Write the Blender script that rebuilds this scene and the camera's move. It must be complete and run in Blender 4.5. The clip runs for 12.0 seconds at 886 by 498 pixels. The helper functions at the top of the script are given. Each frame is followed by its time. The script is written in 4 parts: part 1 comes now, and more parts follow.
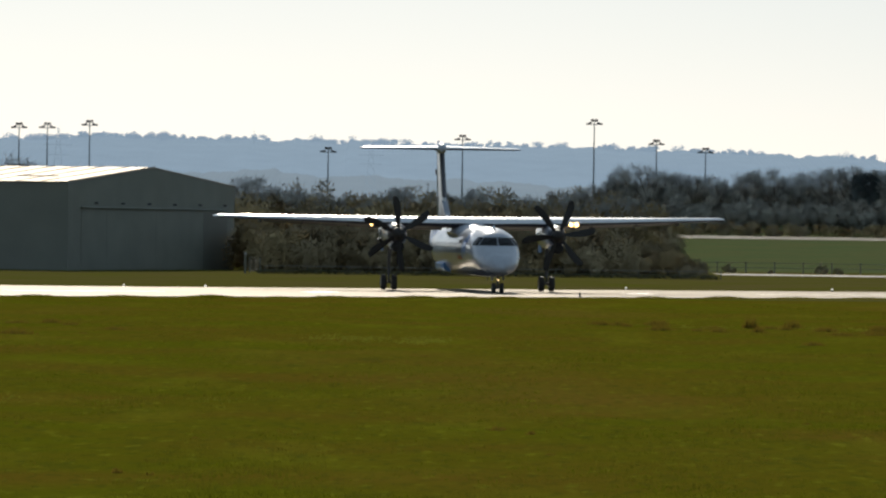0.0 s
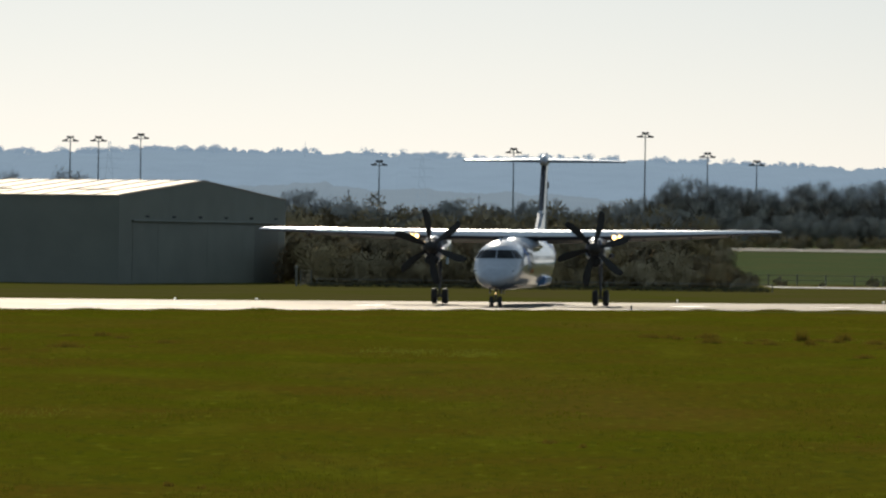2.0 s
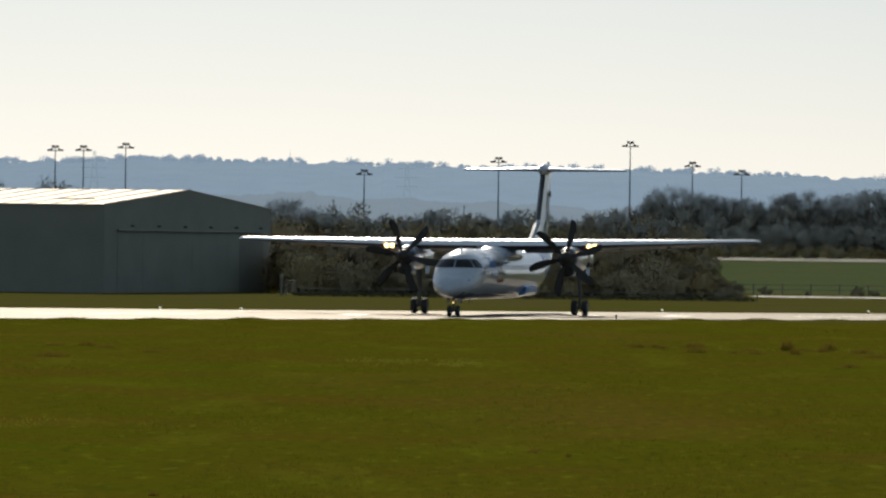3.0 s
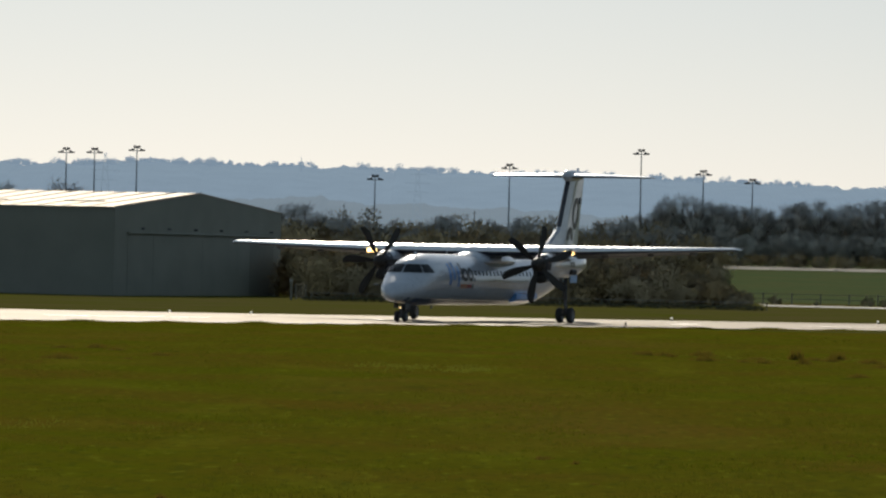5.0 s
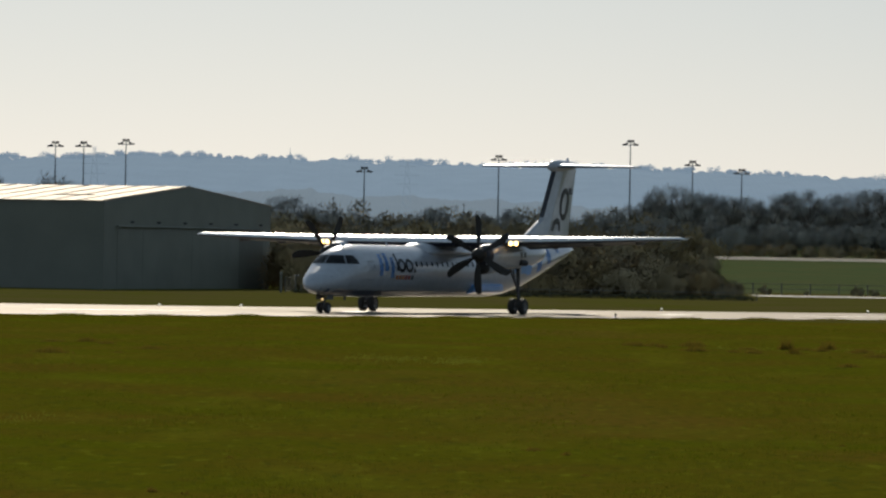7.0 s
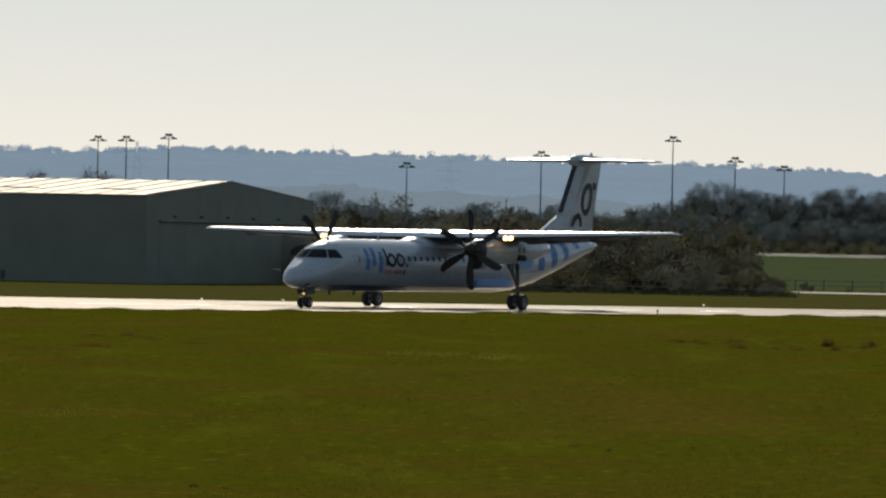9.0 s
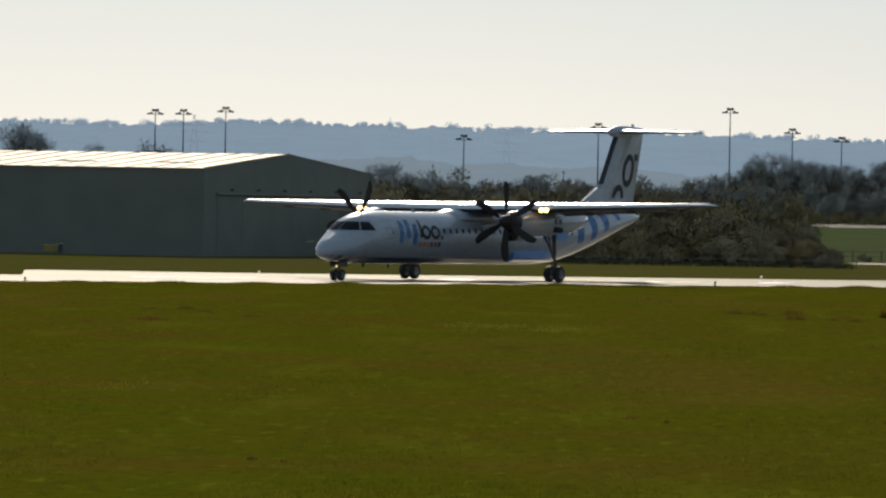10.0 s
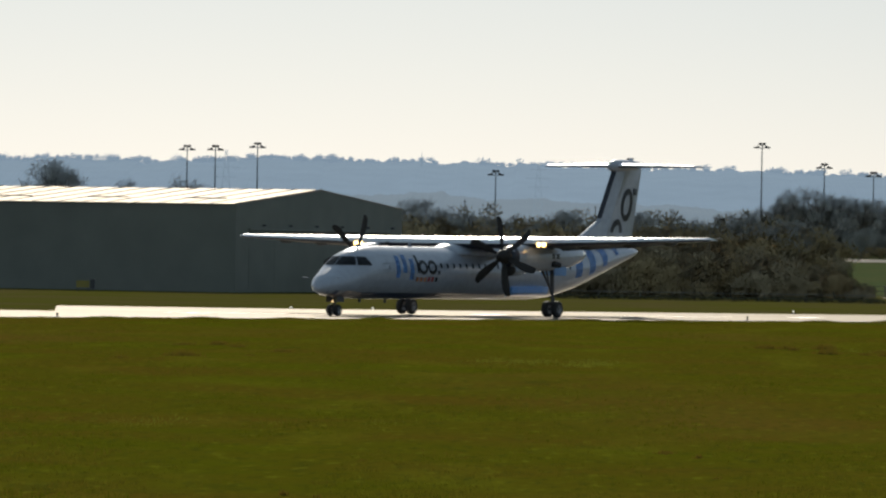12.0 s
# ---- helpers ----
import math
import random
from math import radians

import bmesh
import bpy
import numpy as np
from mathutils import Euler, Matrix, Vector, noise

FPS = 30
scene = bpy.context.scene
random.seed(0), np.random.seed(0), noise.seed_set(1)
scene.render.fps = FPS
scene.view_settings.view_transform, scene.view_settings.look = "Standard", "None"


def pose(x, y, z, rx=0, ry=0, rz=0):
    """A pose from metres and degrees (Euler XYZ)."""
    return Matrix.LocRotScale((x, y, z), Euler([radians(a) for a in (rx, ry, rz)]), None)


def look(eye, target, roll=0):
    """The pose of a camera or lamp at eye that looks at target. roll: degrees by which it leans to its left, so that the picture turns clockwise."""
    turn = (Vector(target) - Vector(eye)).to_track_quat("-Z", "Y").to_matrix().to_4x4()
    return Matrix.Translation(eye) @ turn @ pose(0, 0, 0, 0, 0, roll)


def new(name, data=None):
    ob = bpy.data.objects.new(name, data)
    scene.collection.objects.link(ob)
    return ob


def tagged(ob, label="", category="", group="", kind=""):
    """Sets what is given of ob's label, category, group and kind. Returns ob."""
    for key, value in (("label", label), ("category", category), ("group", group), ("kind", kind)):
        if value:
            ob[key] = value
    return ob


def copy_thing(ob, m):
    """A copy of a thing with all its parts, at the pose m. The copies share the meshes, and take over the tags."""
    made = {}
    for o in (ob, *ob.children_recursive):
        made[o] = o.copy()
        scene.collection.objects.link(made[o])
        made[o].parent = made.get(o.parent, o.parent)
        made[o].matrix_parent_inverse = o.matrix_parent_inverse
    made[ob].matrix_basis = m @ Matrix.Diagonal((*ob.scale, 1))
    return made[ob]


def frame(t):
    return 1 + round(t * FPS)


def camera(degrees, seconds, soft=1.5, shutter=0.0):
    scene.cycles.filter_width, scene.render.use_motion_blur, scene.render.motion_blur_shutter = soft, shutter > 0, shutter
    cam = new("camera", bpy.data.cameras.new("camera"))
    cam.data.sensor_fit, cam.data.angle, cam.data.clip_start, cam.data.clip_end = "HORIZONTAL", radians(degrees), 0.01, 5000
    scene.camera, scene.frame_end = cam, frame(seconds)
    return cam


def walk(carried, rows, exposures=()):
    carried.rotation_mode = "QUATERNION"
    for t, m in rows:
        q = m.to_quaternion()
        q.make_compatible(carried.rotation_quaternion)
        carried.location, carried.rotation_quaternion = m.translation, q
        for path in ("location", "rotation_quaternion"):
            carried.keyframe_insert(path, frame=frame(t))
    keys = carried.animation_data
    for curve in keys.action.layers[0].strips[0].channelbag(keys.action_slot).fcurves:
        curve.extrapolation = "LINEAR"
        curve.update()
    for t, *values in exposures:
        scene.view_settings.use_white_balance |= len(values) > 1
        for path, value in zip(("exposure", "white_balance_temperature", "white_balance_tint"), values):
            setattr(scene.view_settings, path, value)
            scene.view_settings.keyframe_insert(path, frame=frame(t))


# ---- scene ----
# ---------------------------------------------------------------- camera
EYE = (0.0, 0.0, 3.49)
cam = camera(8.233, 12.0, soft=2.3)
# seconds, pan to the right, tilt upwards, lean (degrees)
PAN = [
    (0.0, 0.426, -0.198, 0.79),
    (0.5, 0.422, 0.145, 0.86),
    (1.0, 0.144, -0.110, 0.92),
    (1.5, 0.348, 0.072, 0.79),
    (2.0, -0.051, -0.083, 0.74),
    (2.5, 0.078, 0.001, 0.66),
    (4.5, -0.008, 0.012, 1.18),
    (5.0, -0.008, 0.059, 1.31),
    (5.5, 0.076, -0.202, 1.09),
    (6.0, 0.176, 0.356, 0.89),
    (6.5, 0.121, -0.021, 1.00),
    (7.0, 0.090, -0.015, 1.00),
    (9.0, -0.302, -0.064, 1.20),
    (9.5, -0.803, -0.266, 1.07),
    (10.0, -0.831, -0.331, 1.03),
    (10.5, -0.832, -0.222, 0.97),
    (11.0, -0.866, -0.094, 1.00),
    (11.5, -0.940, 0.029, 1.01),
    (12.0, -1.134, -0.007, 0.95),
]


def aim(pan, tilt, lean):
    p, u = radians(pan), radians(tilt)
    return look(EYE, (EYE[0] + 100 * math.sin(p) * math.cos(u), EYE[1] + 100 * math.cos(p) * math.cos(u), EYE[2] + 100 * math.sin(u)), lean)


EXPOSURE = [(0.0, 0.12), (0.5, 0.1), (1.0, 0.0), (2.5, 0.0), (4.5, -0.1), (6.0, -0.13), (6.5, -0.22), (9.5, -0.22), (10.0, -0.12), (10.5, -0.06), (12.0, -0.05)]
walk(cam, [(t, aim(p, u, r)) for t, p, u, r in PAN], EXPOSURE)

# ---------------------------------------------------------------- light
SUN_UP, SUN_SIDE = 25.0, -4.0          # elevation; degrees to the right of straight ahead
world = bpy.data.worlds.new("sky")
scene.world = world
world.use_nodes = True
wn = world.node_tree.nodes
sky = wn.new("ShaderNodeTexSky")
sky.sky_type = "NISHITA"
sky.sun_disc = False
sky.sun_elevation = radians(SUN_UP)
sky.sun_rotation = radians(SUN_SIDE)
sky.altitude = 50
sky.air_density, sky.dust_density, sky.ozone_density = 0.75, 0.6, 1.5
# the clear sky, dimmed by a thin even haze that scatters daylight from all sides
haze = wn.new("ShaderNodeBackground")
haze.inputs[0].default_value, haze.inputs[1].default_value = (0.49, 0.71, 0.90, 1), 0.31
both = wn.new("ShaderNodeAddShader")
wl = world.node_tree.links.new
pale = wn.new("ShaderNodeHueSaturation")
pale.inputs["Saturation"].default_value = 0.62
wl(sky.outputs[0], pale.inputs["Color"])
wl(pale.outputs[0], wn["Background"].inputs[0])
wn["Background"].inputs[1].default_value = 0.0295
wl(wn["Background"].outputs[0], both.inputs[0])
wl(haze.outputs[0], both.inputs[1])
wl(both.outputs[0], wn["World Output"].inputs[0])
sun = new("sun", bpy.data.lights.new("sun", "SUN"))
sun.data.energy, sun.data.angle, sun.data.color = 4.8, radians(0.53), (1.0, 0.92, 0.79)
sd = Vector((math.sin(radians(SUN_SIDE)) * math.cos(radians(SUN_UP)), math.cos(radians(SUN_SIDE)) * math.cos(radians(SUN_UP)), math.sin(radians(SUN_UP))))
sun.matrix_world = look(sd * 500, (0, 0, 0))


# ---------------------------------------------------------------- materials
def material(name, base, rough=0.6, metal=0.0, second=None, scale=1.0, fine=20.0, bump=0.0, bump_scale=30.0, coat=0.0, spec=0.5, vary=0.0, through_light=0.0, crown=None):
    """A surface with a base colour, patches of a second colour, fine grain and relief, in metres."""
    m = bpy.data.materials.new(name)
    m.use_nodes = True
    nt = m.node_tree
    n, link = nt.nodes, nt.links.new
    p = n["Principled BSDF"]
    p.inputs["Roughness"].default_value, p.inputs["Metallic"].default_value = rough, metal
    p.inputs["Coat Weight"].default_value, p.inputs["Coat Roughness"].default_value = coat, 0.08
    p.inputs["Specular IOR Level"].default_value = spec
    second = second or tuple(c * 0.82 for c in base)
    co = n.new("ShaderNodeTexCoord")
    big, small = n.new("ShaderNodeTexNoise"), n.new("ShaderNodeTexNoise")
    for tex, s in ((big, scale), (small, fine)):
        tex.inputs["Scale"].default_value, tex.inputs["Detail"].default_value = s, 6
        link(co.outputs["Object"], tex.inputs["Vector"])
    ramp = n.new("ShaderNodeValToRGB")
    ramp.color_ramp.elements[0].position, ramp.color_ramp.elements[1].position = 0.38, 0.66
    ramp.color_ramp.elements[0].color, ramp.color_ramp.elements[1].color = (*base, 1), (*second, 1)
    link(big.outputs["Fac"], ramp.inputs[0])
    mul = n.new("ShaderNodeMix")
    mul.data_type, mul.blend_type = "RGBA", "MULTIPLY"
    mul.inputs["Factor"].default_value = 1.0
    gr = n.new("ShaderNodeMapRange")
    gr.inputs["From Min"].default_value, gr.inputs["From Max"].default_value = 0.25, 0.75
    gr.inputs["To Min"].default_value, gr.inputs["To Max"].default_value = 0.88, 1.1
    link(small.outputs["Fac"], gr.inputs["Value"])
    link(ramp.outputs[0], mul.inputs["A"])
    link(gr.outputs[0], mul.inputs["B"])
    out = mul.outputs["Result"]
    if vary:
        info, hsv, mr = n.new("ShaderNodeObjectInfo"), n.new("ShaderNodeHueSaturation"), n.new("ShaderNodeMapRange")
        mr.inputs["To Min"].default_value, mr.inputs["To Max"].default_value = 1 - vary, 1 + vary
        link(info.outputs["Random"], mr.inputs["Value"])
        link(mr.outputs[0], hsv.inputs["Value"])
        link(out, hsv.inputs["Color"])
        out = hsv.outputs[0]
    link(out, p.inputs["Base Color"])
    if bump:
        bt, b = n.new("ShaderNodeTexNoise"), n.new("ShaderNodeBump")
        bt.inputs["Scale"].default_value, bt.inputs["Detail"].default_value = bump_scale, 5
        b.inputs["Strength"].default_value, b.inputs["Distance"].default_value = 1.0, bump
        link(co.outputs["Object"], bt.inputs["Vector"])
        link(bt.outputs["Fac"], b.inputs["Height"])
        link(b.outputs[0], p.inputs["Normal"])
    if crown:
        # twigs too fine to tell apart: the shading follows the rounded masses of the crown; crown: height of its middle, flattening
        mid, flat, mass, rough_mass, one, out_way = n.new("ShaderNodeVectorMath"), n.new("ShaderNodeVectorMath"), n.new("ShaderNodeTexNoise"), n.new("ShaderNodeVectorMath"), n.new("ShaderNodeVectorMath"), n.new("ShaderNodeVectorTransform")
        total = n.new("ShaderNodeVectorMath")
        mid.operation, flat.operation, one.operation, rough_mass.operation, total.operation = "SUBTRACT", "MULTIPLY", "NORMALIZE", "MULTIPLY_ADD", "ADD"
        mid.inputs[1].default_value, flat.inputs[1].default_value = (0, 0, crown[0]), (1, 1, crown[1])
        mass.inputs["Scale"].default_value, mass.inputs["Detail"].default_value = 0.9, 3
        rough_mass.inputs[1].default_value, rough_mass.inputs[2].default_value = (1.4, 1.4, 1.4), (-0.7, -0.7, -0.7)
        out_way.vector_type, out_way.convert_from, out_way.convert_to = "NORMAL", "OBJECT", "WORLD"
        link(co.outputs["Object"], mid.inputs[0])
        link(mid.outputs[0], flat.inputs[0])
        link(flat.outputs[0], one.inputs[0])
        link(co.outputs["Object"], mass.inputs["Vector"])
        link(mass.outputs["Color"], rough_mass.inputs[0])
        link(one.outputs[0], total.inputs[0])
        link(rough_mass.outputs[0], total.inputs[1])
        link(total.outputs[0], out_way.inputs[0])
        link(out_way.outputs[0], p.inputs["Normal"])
    if through_light:
        tl, ms = n.new("ShaderNodeBsdfTranslucent"), n.new("ShaderNodeMixShader")
        link(out, tl.inputs["Color"])
        ms.inputs[0].default_value = through_light
        link(p.outputs[0], ms.inputs[1])
        link(tl.outputs[0], ms.inputs[2])
        link(ms.outputs[0], n["Material Output"].inputs["Surface"])
    return m


def glow(name, color, strength):
    m = bpy.data.materials.new(name)
    m.use_nodes = True
    p = m.node_tree.nodes["Principled BSDF"]
    p.inputs["Base Color"].default_value = (*color, 1)
    p.inputs["Emission Color"].default_value, p.inputs["Emission Strength"].default_value = (*color, 1), strength
    return m


def haze_glow(name, base, air, strength):
    """Far land or steel with its haze painted in as a soft glow: a plain backdrop."""
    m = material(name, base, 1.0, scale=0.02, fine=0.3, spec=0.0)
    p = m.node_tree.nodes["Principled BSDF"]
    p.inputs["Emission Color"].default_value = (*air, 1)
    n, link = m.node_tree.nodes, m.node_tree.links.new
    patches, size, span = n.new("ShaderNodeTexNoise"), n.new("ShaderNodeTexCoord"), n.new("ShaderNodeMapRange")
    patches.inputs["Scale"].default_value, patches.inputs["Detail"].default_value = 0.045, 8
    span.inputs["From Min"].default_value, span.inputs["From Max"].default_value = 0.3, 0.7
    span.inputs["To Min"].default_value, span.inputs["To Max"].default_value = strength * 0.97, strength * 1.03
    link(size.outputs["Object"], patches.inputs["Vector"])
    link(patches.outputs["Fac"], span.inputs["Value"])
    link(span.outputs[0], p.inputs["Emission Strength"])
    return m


VERGE = material("verge_grass", (0.072, 0.074, 0.012), 1.0, second=(0.085, 0.070, 0.026), scale=0.11, fine=2.5, bump=0.03, bump_scale=3.0, spec=0.0)
GRASS = material("grass", (0.073, 0.077, 0.004), 1.0, second=(0.090, 0.065, 0.007), scale=0.11, fine=2.5, bump=0.03, bump_scale=3.0, spec=0.0)
BLADE = material("grass_blade", (0.089, 0.098, 0.005), 1.0, second=(0.118, 0.096, 0.011), scale=0.3, fine=2.0, spec=0.0, through_light=0.4)
DRYGRASS = material("dry_grass_blade", (0.155, 0.165, 0.018), 1.0, second=(0.125, 0.125, 0.016), scale=0.5, fine=2.0, spec=0.0, through_light=0.45)
FIELD = material("pasture", (0.065, 0.088, 0.037), 1.0, second=(0.082, 0.088, 0.038), scale=0.15, fine=1.0, bump=0.03, bump_scale=2.0, spec=0.0)
RUSH = material("rough_tuft", (0.13, 0.088, 0.012), 0.9, second=(0.085, 0.070, 0.010), scale=0.3, spec=0.1, through_light=0.45)
ASPHALT = material("asphalt", (0.12, 0.105, 0.085), 0.62, second=(0.085, 0.075, 0.063), scale=0.12, fine=6.0, bump=0.004, bump_scale=40, spec=0.0)
def sheen(m, share, rough, tone):
    """A worn surface whose polished grains throw back a part of the low light."""
    n, link = m.node_tree.nodes, m.node_tree.links.new
    g, mix = n.new("ShaderNodeBsdfGlossy"), n.new("ShaderNodeMixShader")
    g.inputs["Color"].default_value, g.inputs["Roughness"].default_value = (*tone, 1), rough
    mix.inputs[0].default_value = share
    link(n["Principled BSDF"].outputs[0], mix.inputs[1])
    link(g.outputs[0], mix.inputs[2])
    link(mix.outputs[0], n["Material Output"].inputs["Surface"])


def streaks(m):
    """Longer, yellower tufts in loose patches over the grass."""
    n, link = m.node_tree.nodes, m.node_tree.links.new
    p = n["Principled BSDF"]
    old = p.inputs["Base Color"].links[0].from_socket
    for scale, low, high, tone in ((0.33, 0.54, 0.72, (0.112, 0.116, 0.008, 1)), (0.05, 0.52, 0.62, (0.105, 0.070, 0.012, 1)), (0.9, 0.60, 0.72, (0.045, 0.050, 0.006, 1)), (4.5, 0.52, 0.68, (0.040, 0.048, 0.006, 1)), (3.1, 0.58, 0.72, (0.14, 0.15, 0.012, 1))):
        tex, span, mix, co = n.new("ShaderNodeTexNoise"), n.new("ShaderNodeMapRange"), n.new("ShaderNodeMix"), n.new("ShaderNodeTexCoord")
        tex.inputs["Scale"].default_value, tex.inputs["Detail"].default_value = scale, 5
        lie = n.new("ShaderNodeMapping")
        lie.inputs["Scale"].default_value = (1.0, 0.22, 1.0)
        span.inputs["From Min"].default_value, span.inputs["From Max"].default_value = low, high
        span.inputs["To Max"].default_value = 0.55
        mix.data_type = "RGBA"
        mix.inputs["B"].default_value = tone
        link(co.outputs["Object"], lie.inputs["Vector"])
        link(lie.outputs[0], tex.inputs["Vector"])
        link(tex.outputs["Fac"], span.inputs["Value"])
        link(span.outputs[0], mix.inputs["Factor"])
        link(old, mix.inputs["A"])
        old = mix.outputs["Result"]
    link(old, p.inputs["Base Color"])


streaks(GRASS)
CONCRETE = material("concrete_edge", (0.30, 0.28, 0.25), 0.7, scale=0.5)
PAINTMARK = material("runway_paint", (0.75, 0.74, 0.70), 0.5, scale=2.0)
CLADDING = material("green_grey_cladding", (0.175, 0.175, 0.14), 0.6, second=(0.165, 0.17, 0.138), scale=0.06, fine=0.4)
CLADDING_DARK = material("dark_cladding", (0.125, 0.125, 0.10), 0.6, scale=0.3)
ROOFING = material("roof_sheet", (0.35, 0.285, 0.22), 0.6, second=(0.27, 0.22, 0.17), scale=0.25, fine=1.0, spec=0.0)
STEEL = material("galvanised_steel", (0.24, 0.26, 0.29), 0.6, metal=0.3, scale=0.5)
LAMPBODY = material("lamp_housing", (0.05, 0.05, 0.055), 0.5, scale=2.0)
sheen(ASPHALT, 0.11, 0.6, (1.0, 0.93, 0.82))
sheen(ROOFING, 0.095, 0.55, (1.0, 0.93, 0.84))
BARK = material("bark", (0.13, 0.11, 0.09), 0.9, scale=1.0, bump=0.02)
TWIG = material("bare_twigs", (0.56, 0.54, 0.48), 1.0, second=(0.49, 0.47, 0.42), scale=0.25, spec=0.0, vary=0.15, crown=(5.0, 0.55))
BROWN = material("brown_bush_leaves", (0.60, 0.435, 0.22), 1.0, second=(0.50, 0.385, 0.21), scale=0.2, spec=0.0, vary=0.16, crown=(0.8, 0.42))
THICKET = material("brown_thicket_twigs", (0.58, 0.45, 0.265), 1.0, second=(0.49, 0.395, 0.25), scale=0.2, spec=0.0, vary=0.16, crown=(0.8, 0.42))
# greyer than the brown thicket: haze over the far wood, put into the colour
HAZED_THICKET = material("hazed_thicket_twigs", (0.56, 0.52, 0.43), 1.0, second=(0.49, 0.465, 0.39), scale=0.2, spec=0.0, vary=0.16, crown=(0.8, 0.42))
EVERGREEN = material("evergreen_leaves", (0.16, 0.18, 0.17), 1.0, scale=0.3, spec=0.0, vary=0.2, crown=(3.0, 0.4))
HEDGE = material("dark_hedge_leaves", (0.115, 0.108, 0.07), 1.0, second=(0.09, 0.09, 0.055), scale=0.5, spec=0.0)
FENCING = material("fence_wood", (0.17, 0.16, 0.13), 0.8, scale=1.0)
FIELD_TRACK = material("pale_track", (0.22, 0.195, 0.15), 0.9, scale=0.05)
# the blue haze over both ridges is emitted by their own surfaces
HAZE_FAR_HILL = haze_glow("haze_glow_far_hills", (0.05, 0.06, 0.06), (0.29, 0.392, 0.505), 0.72)
HAZE_NEAR_HILL = haze_glow("haze_glow_nearer_hills", (0.05, 0.06, 0.06), (0.27, 0.345, 0.42), 0.66)

PAINT = material("white_aircraft_paint", (0.345, 0.367, 0.41), 0.3, second=(0.315, 0.337, 0.378), scale=0.5, fine=3.0, coat=0.8)
PAINT.node_tree.nodes["Principled BSDF"].inputs["Coat Roughness"].default_value = 0.035
BELLY = material("dark_blue_paint", (0.06, 0.10, 0.20), 0.3, scale=0.6, coat=0.5)
SKYBLUE = material("light_blue_paint", (0.16, 0.36, 0.72), 0.3, scale=0.6, coat=0.4)
INK = material("dark_grey_paint", (0.035, 0.037, 0.045), 0.35, scale=0.6, coat=0.3)
ORANGE = material("orange_paint", (0.75, 0.28, 0.08), 0.35, scale=2.0)
RED = material("red_paint", (0.55, 0.07, 0.06), 0.35, scale=2.0)
BOOT = material("black_rubber_boot", (0.02, 0.022, 0.035), 0.45, scale=1.0)
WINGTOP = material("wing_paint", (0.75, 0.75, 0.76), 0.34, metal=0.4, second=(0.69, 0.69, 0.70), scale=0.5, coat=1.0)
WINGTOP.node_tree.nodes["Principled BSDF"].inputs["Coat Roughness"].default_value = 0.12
# near-black base colour holds the shade under wing, flaps and tailplane
WINGUNDER_SHADED = material("shaded_wing_underside", (0.075, 0.072, 0.07), 0.6, scale=0.6)
EDGE = material("bare_metal_edge", (0.75, 0.75, 0.76), 0.22, metal=1.0, scale=1.0)
BLADEMAT = material("black_propeller_blade", (0.030, 0.025, 0.021), 0.6, scale=1.0, fine=8, spec=0.3)
DARK = material("dark_opening", (0.012, 0.012, 0.014), 0.6, scale=1.0)
GLASS = material("dark_cockpit_glass", (0.012, 0.014, 0.018), 0.15, scale=1.0, spec=0.35)
CABINGLASS = material("grey_cabin_glass", (0.045, 0.05, 0.058), 0.2, scale=1.0, spec=0.4)
TYRE = material("tyre_rubber", (0.032, 0.030, 0.028), 0.75, scale=4.0)
HUB = material("wheel_hub", (0.35, 0.35, 0.36), 0.4, metal=0.7, scale=3.0)
STRUT = material("gear_steel", (0.11, 0.11, 0.115), 0.5, metal=0.3, scale=2.0)
LANDING = glow("landing_lamp", (1.0, 0.62, 0.22), 6.0)
TAXILAMP = glow("taxi_lamp", (1.0, 0.66, 0.30), 1.6)
SIGNAL = glow("edge_lamp_glass", (1.0, 0.93, 0.80), 0.55)


# ---------------------------------------------------------------- mesh helpers
def mesh_of(name, bm, mats, smooth=False):
    me = bpy.data.meshes.new(name)
    bmesh.ops.recalc_face_normals(bm, faces=bm.faces)
    bm.to_mesh(me)
    bm.free()
    for m in mats if isinstance(mats, (list, tuple)) else [mats]:
        me.materials.append(m)
    if smooth:
        me.polygons.foreach_set("use_smooth", [True] * len(me.polygons))
    return me


def part(name, bm, mats, parent, label="", smooth=False, at=None):
    ob = new(name, mesh_of(name, bm, mats, smooth))
    ob.parent = parent
    if at is not None:
        ob.matrix_basis = at
    return tagged(ob, label)


def thing(name, label, category, group="", kind="", at=None):
    ob = new(name)
    ob.empty_display_size = 0.3
    if at is not None:
        ob.matrix_basis = at
    return tagged(ob, label, category, group, kind)


def ring_loft(bm, rings, cap=True, mat=0):
    """Joins rings of points, each a list of the same length, into a skin."""
    vs = [[bm.verts.new(p) for p in r] for r in rings]
    k = len(rings[0])
    for a, b in zip(vs, vs[1:]):
        for i in range(k):
            bm.faces.new((a[i], a[(i + 1) % k], b[(i + 1) % k], b[i])).material_index = mat
    if cap:
        for r in (vs[0][::-1], vs[-1]):
            bm.faces.new(r).material_index = mat
    return vs


def tube(bm, a, b, ra, rb=None, k=8, mat=0):
    a, b = Vector(a), Vector(b)
    rb = ra if rb is None else rb
    q = (b - a).to_track_quat("Z", "Y")
    rings = []
    for c, r in ((a, ra), (b, rb)):
        rings.append([c + q @ Vector((r * math.cos(2 * math.pi * i / k), r * math.sin(2 * math.pi * i / k), 0)) for i in range(k)])
    ring_loft(bm, rings, True, mat)


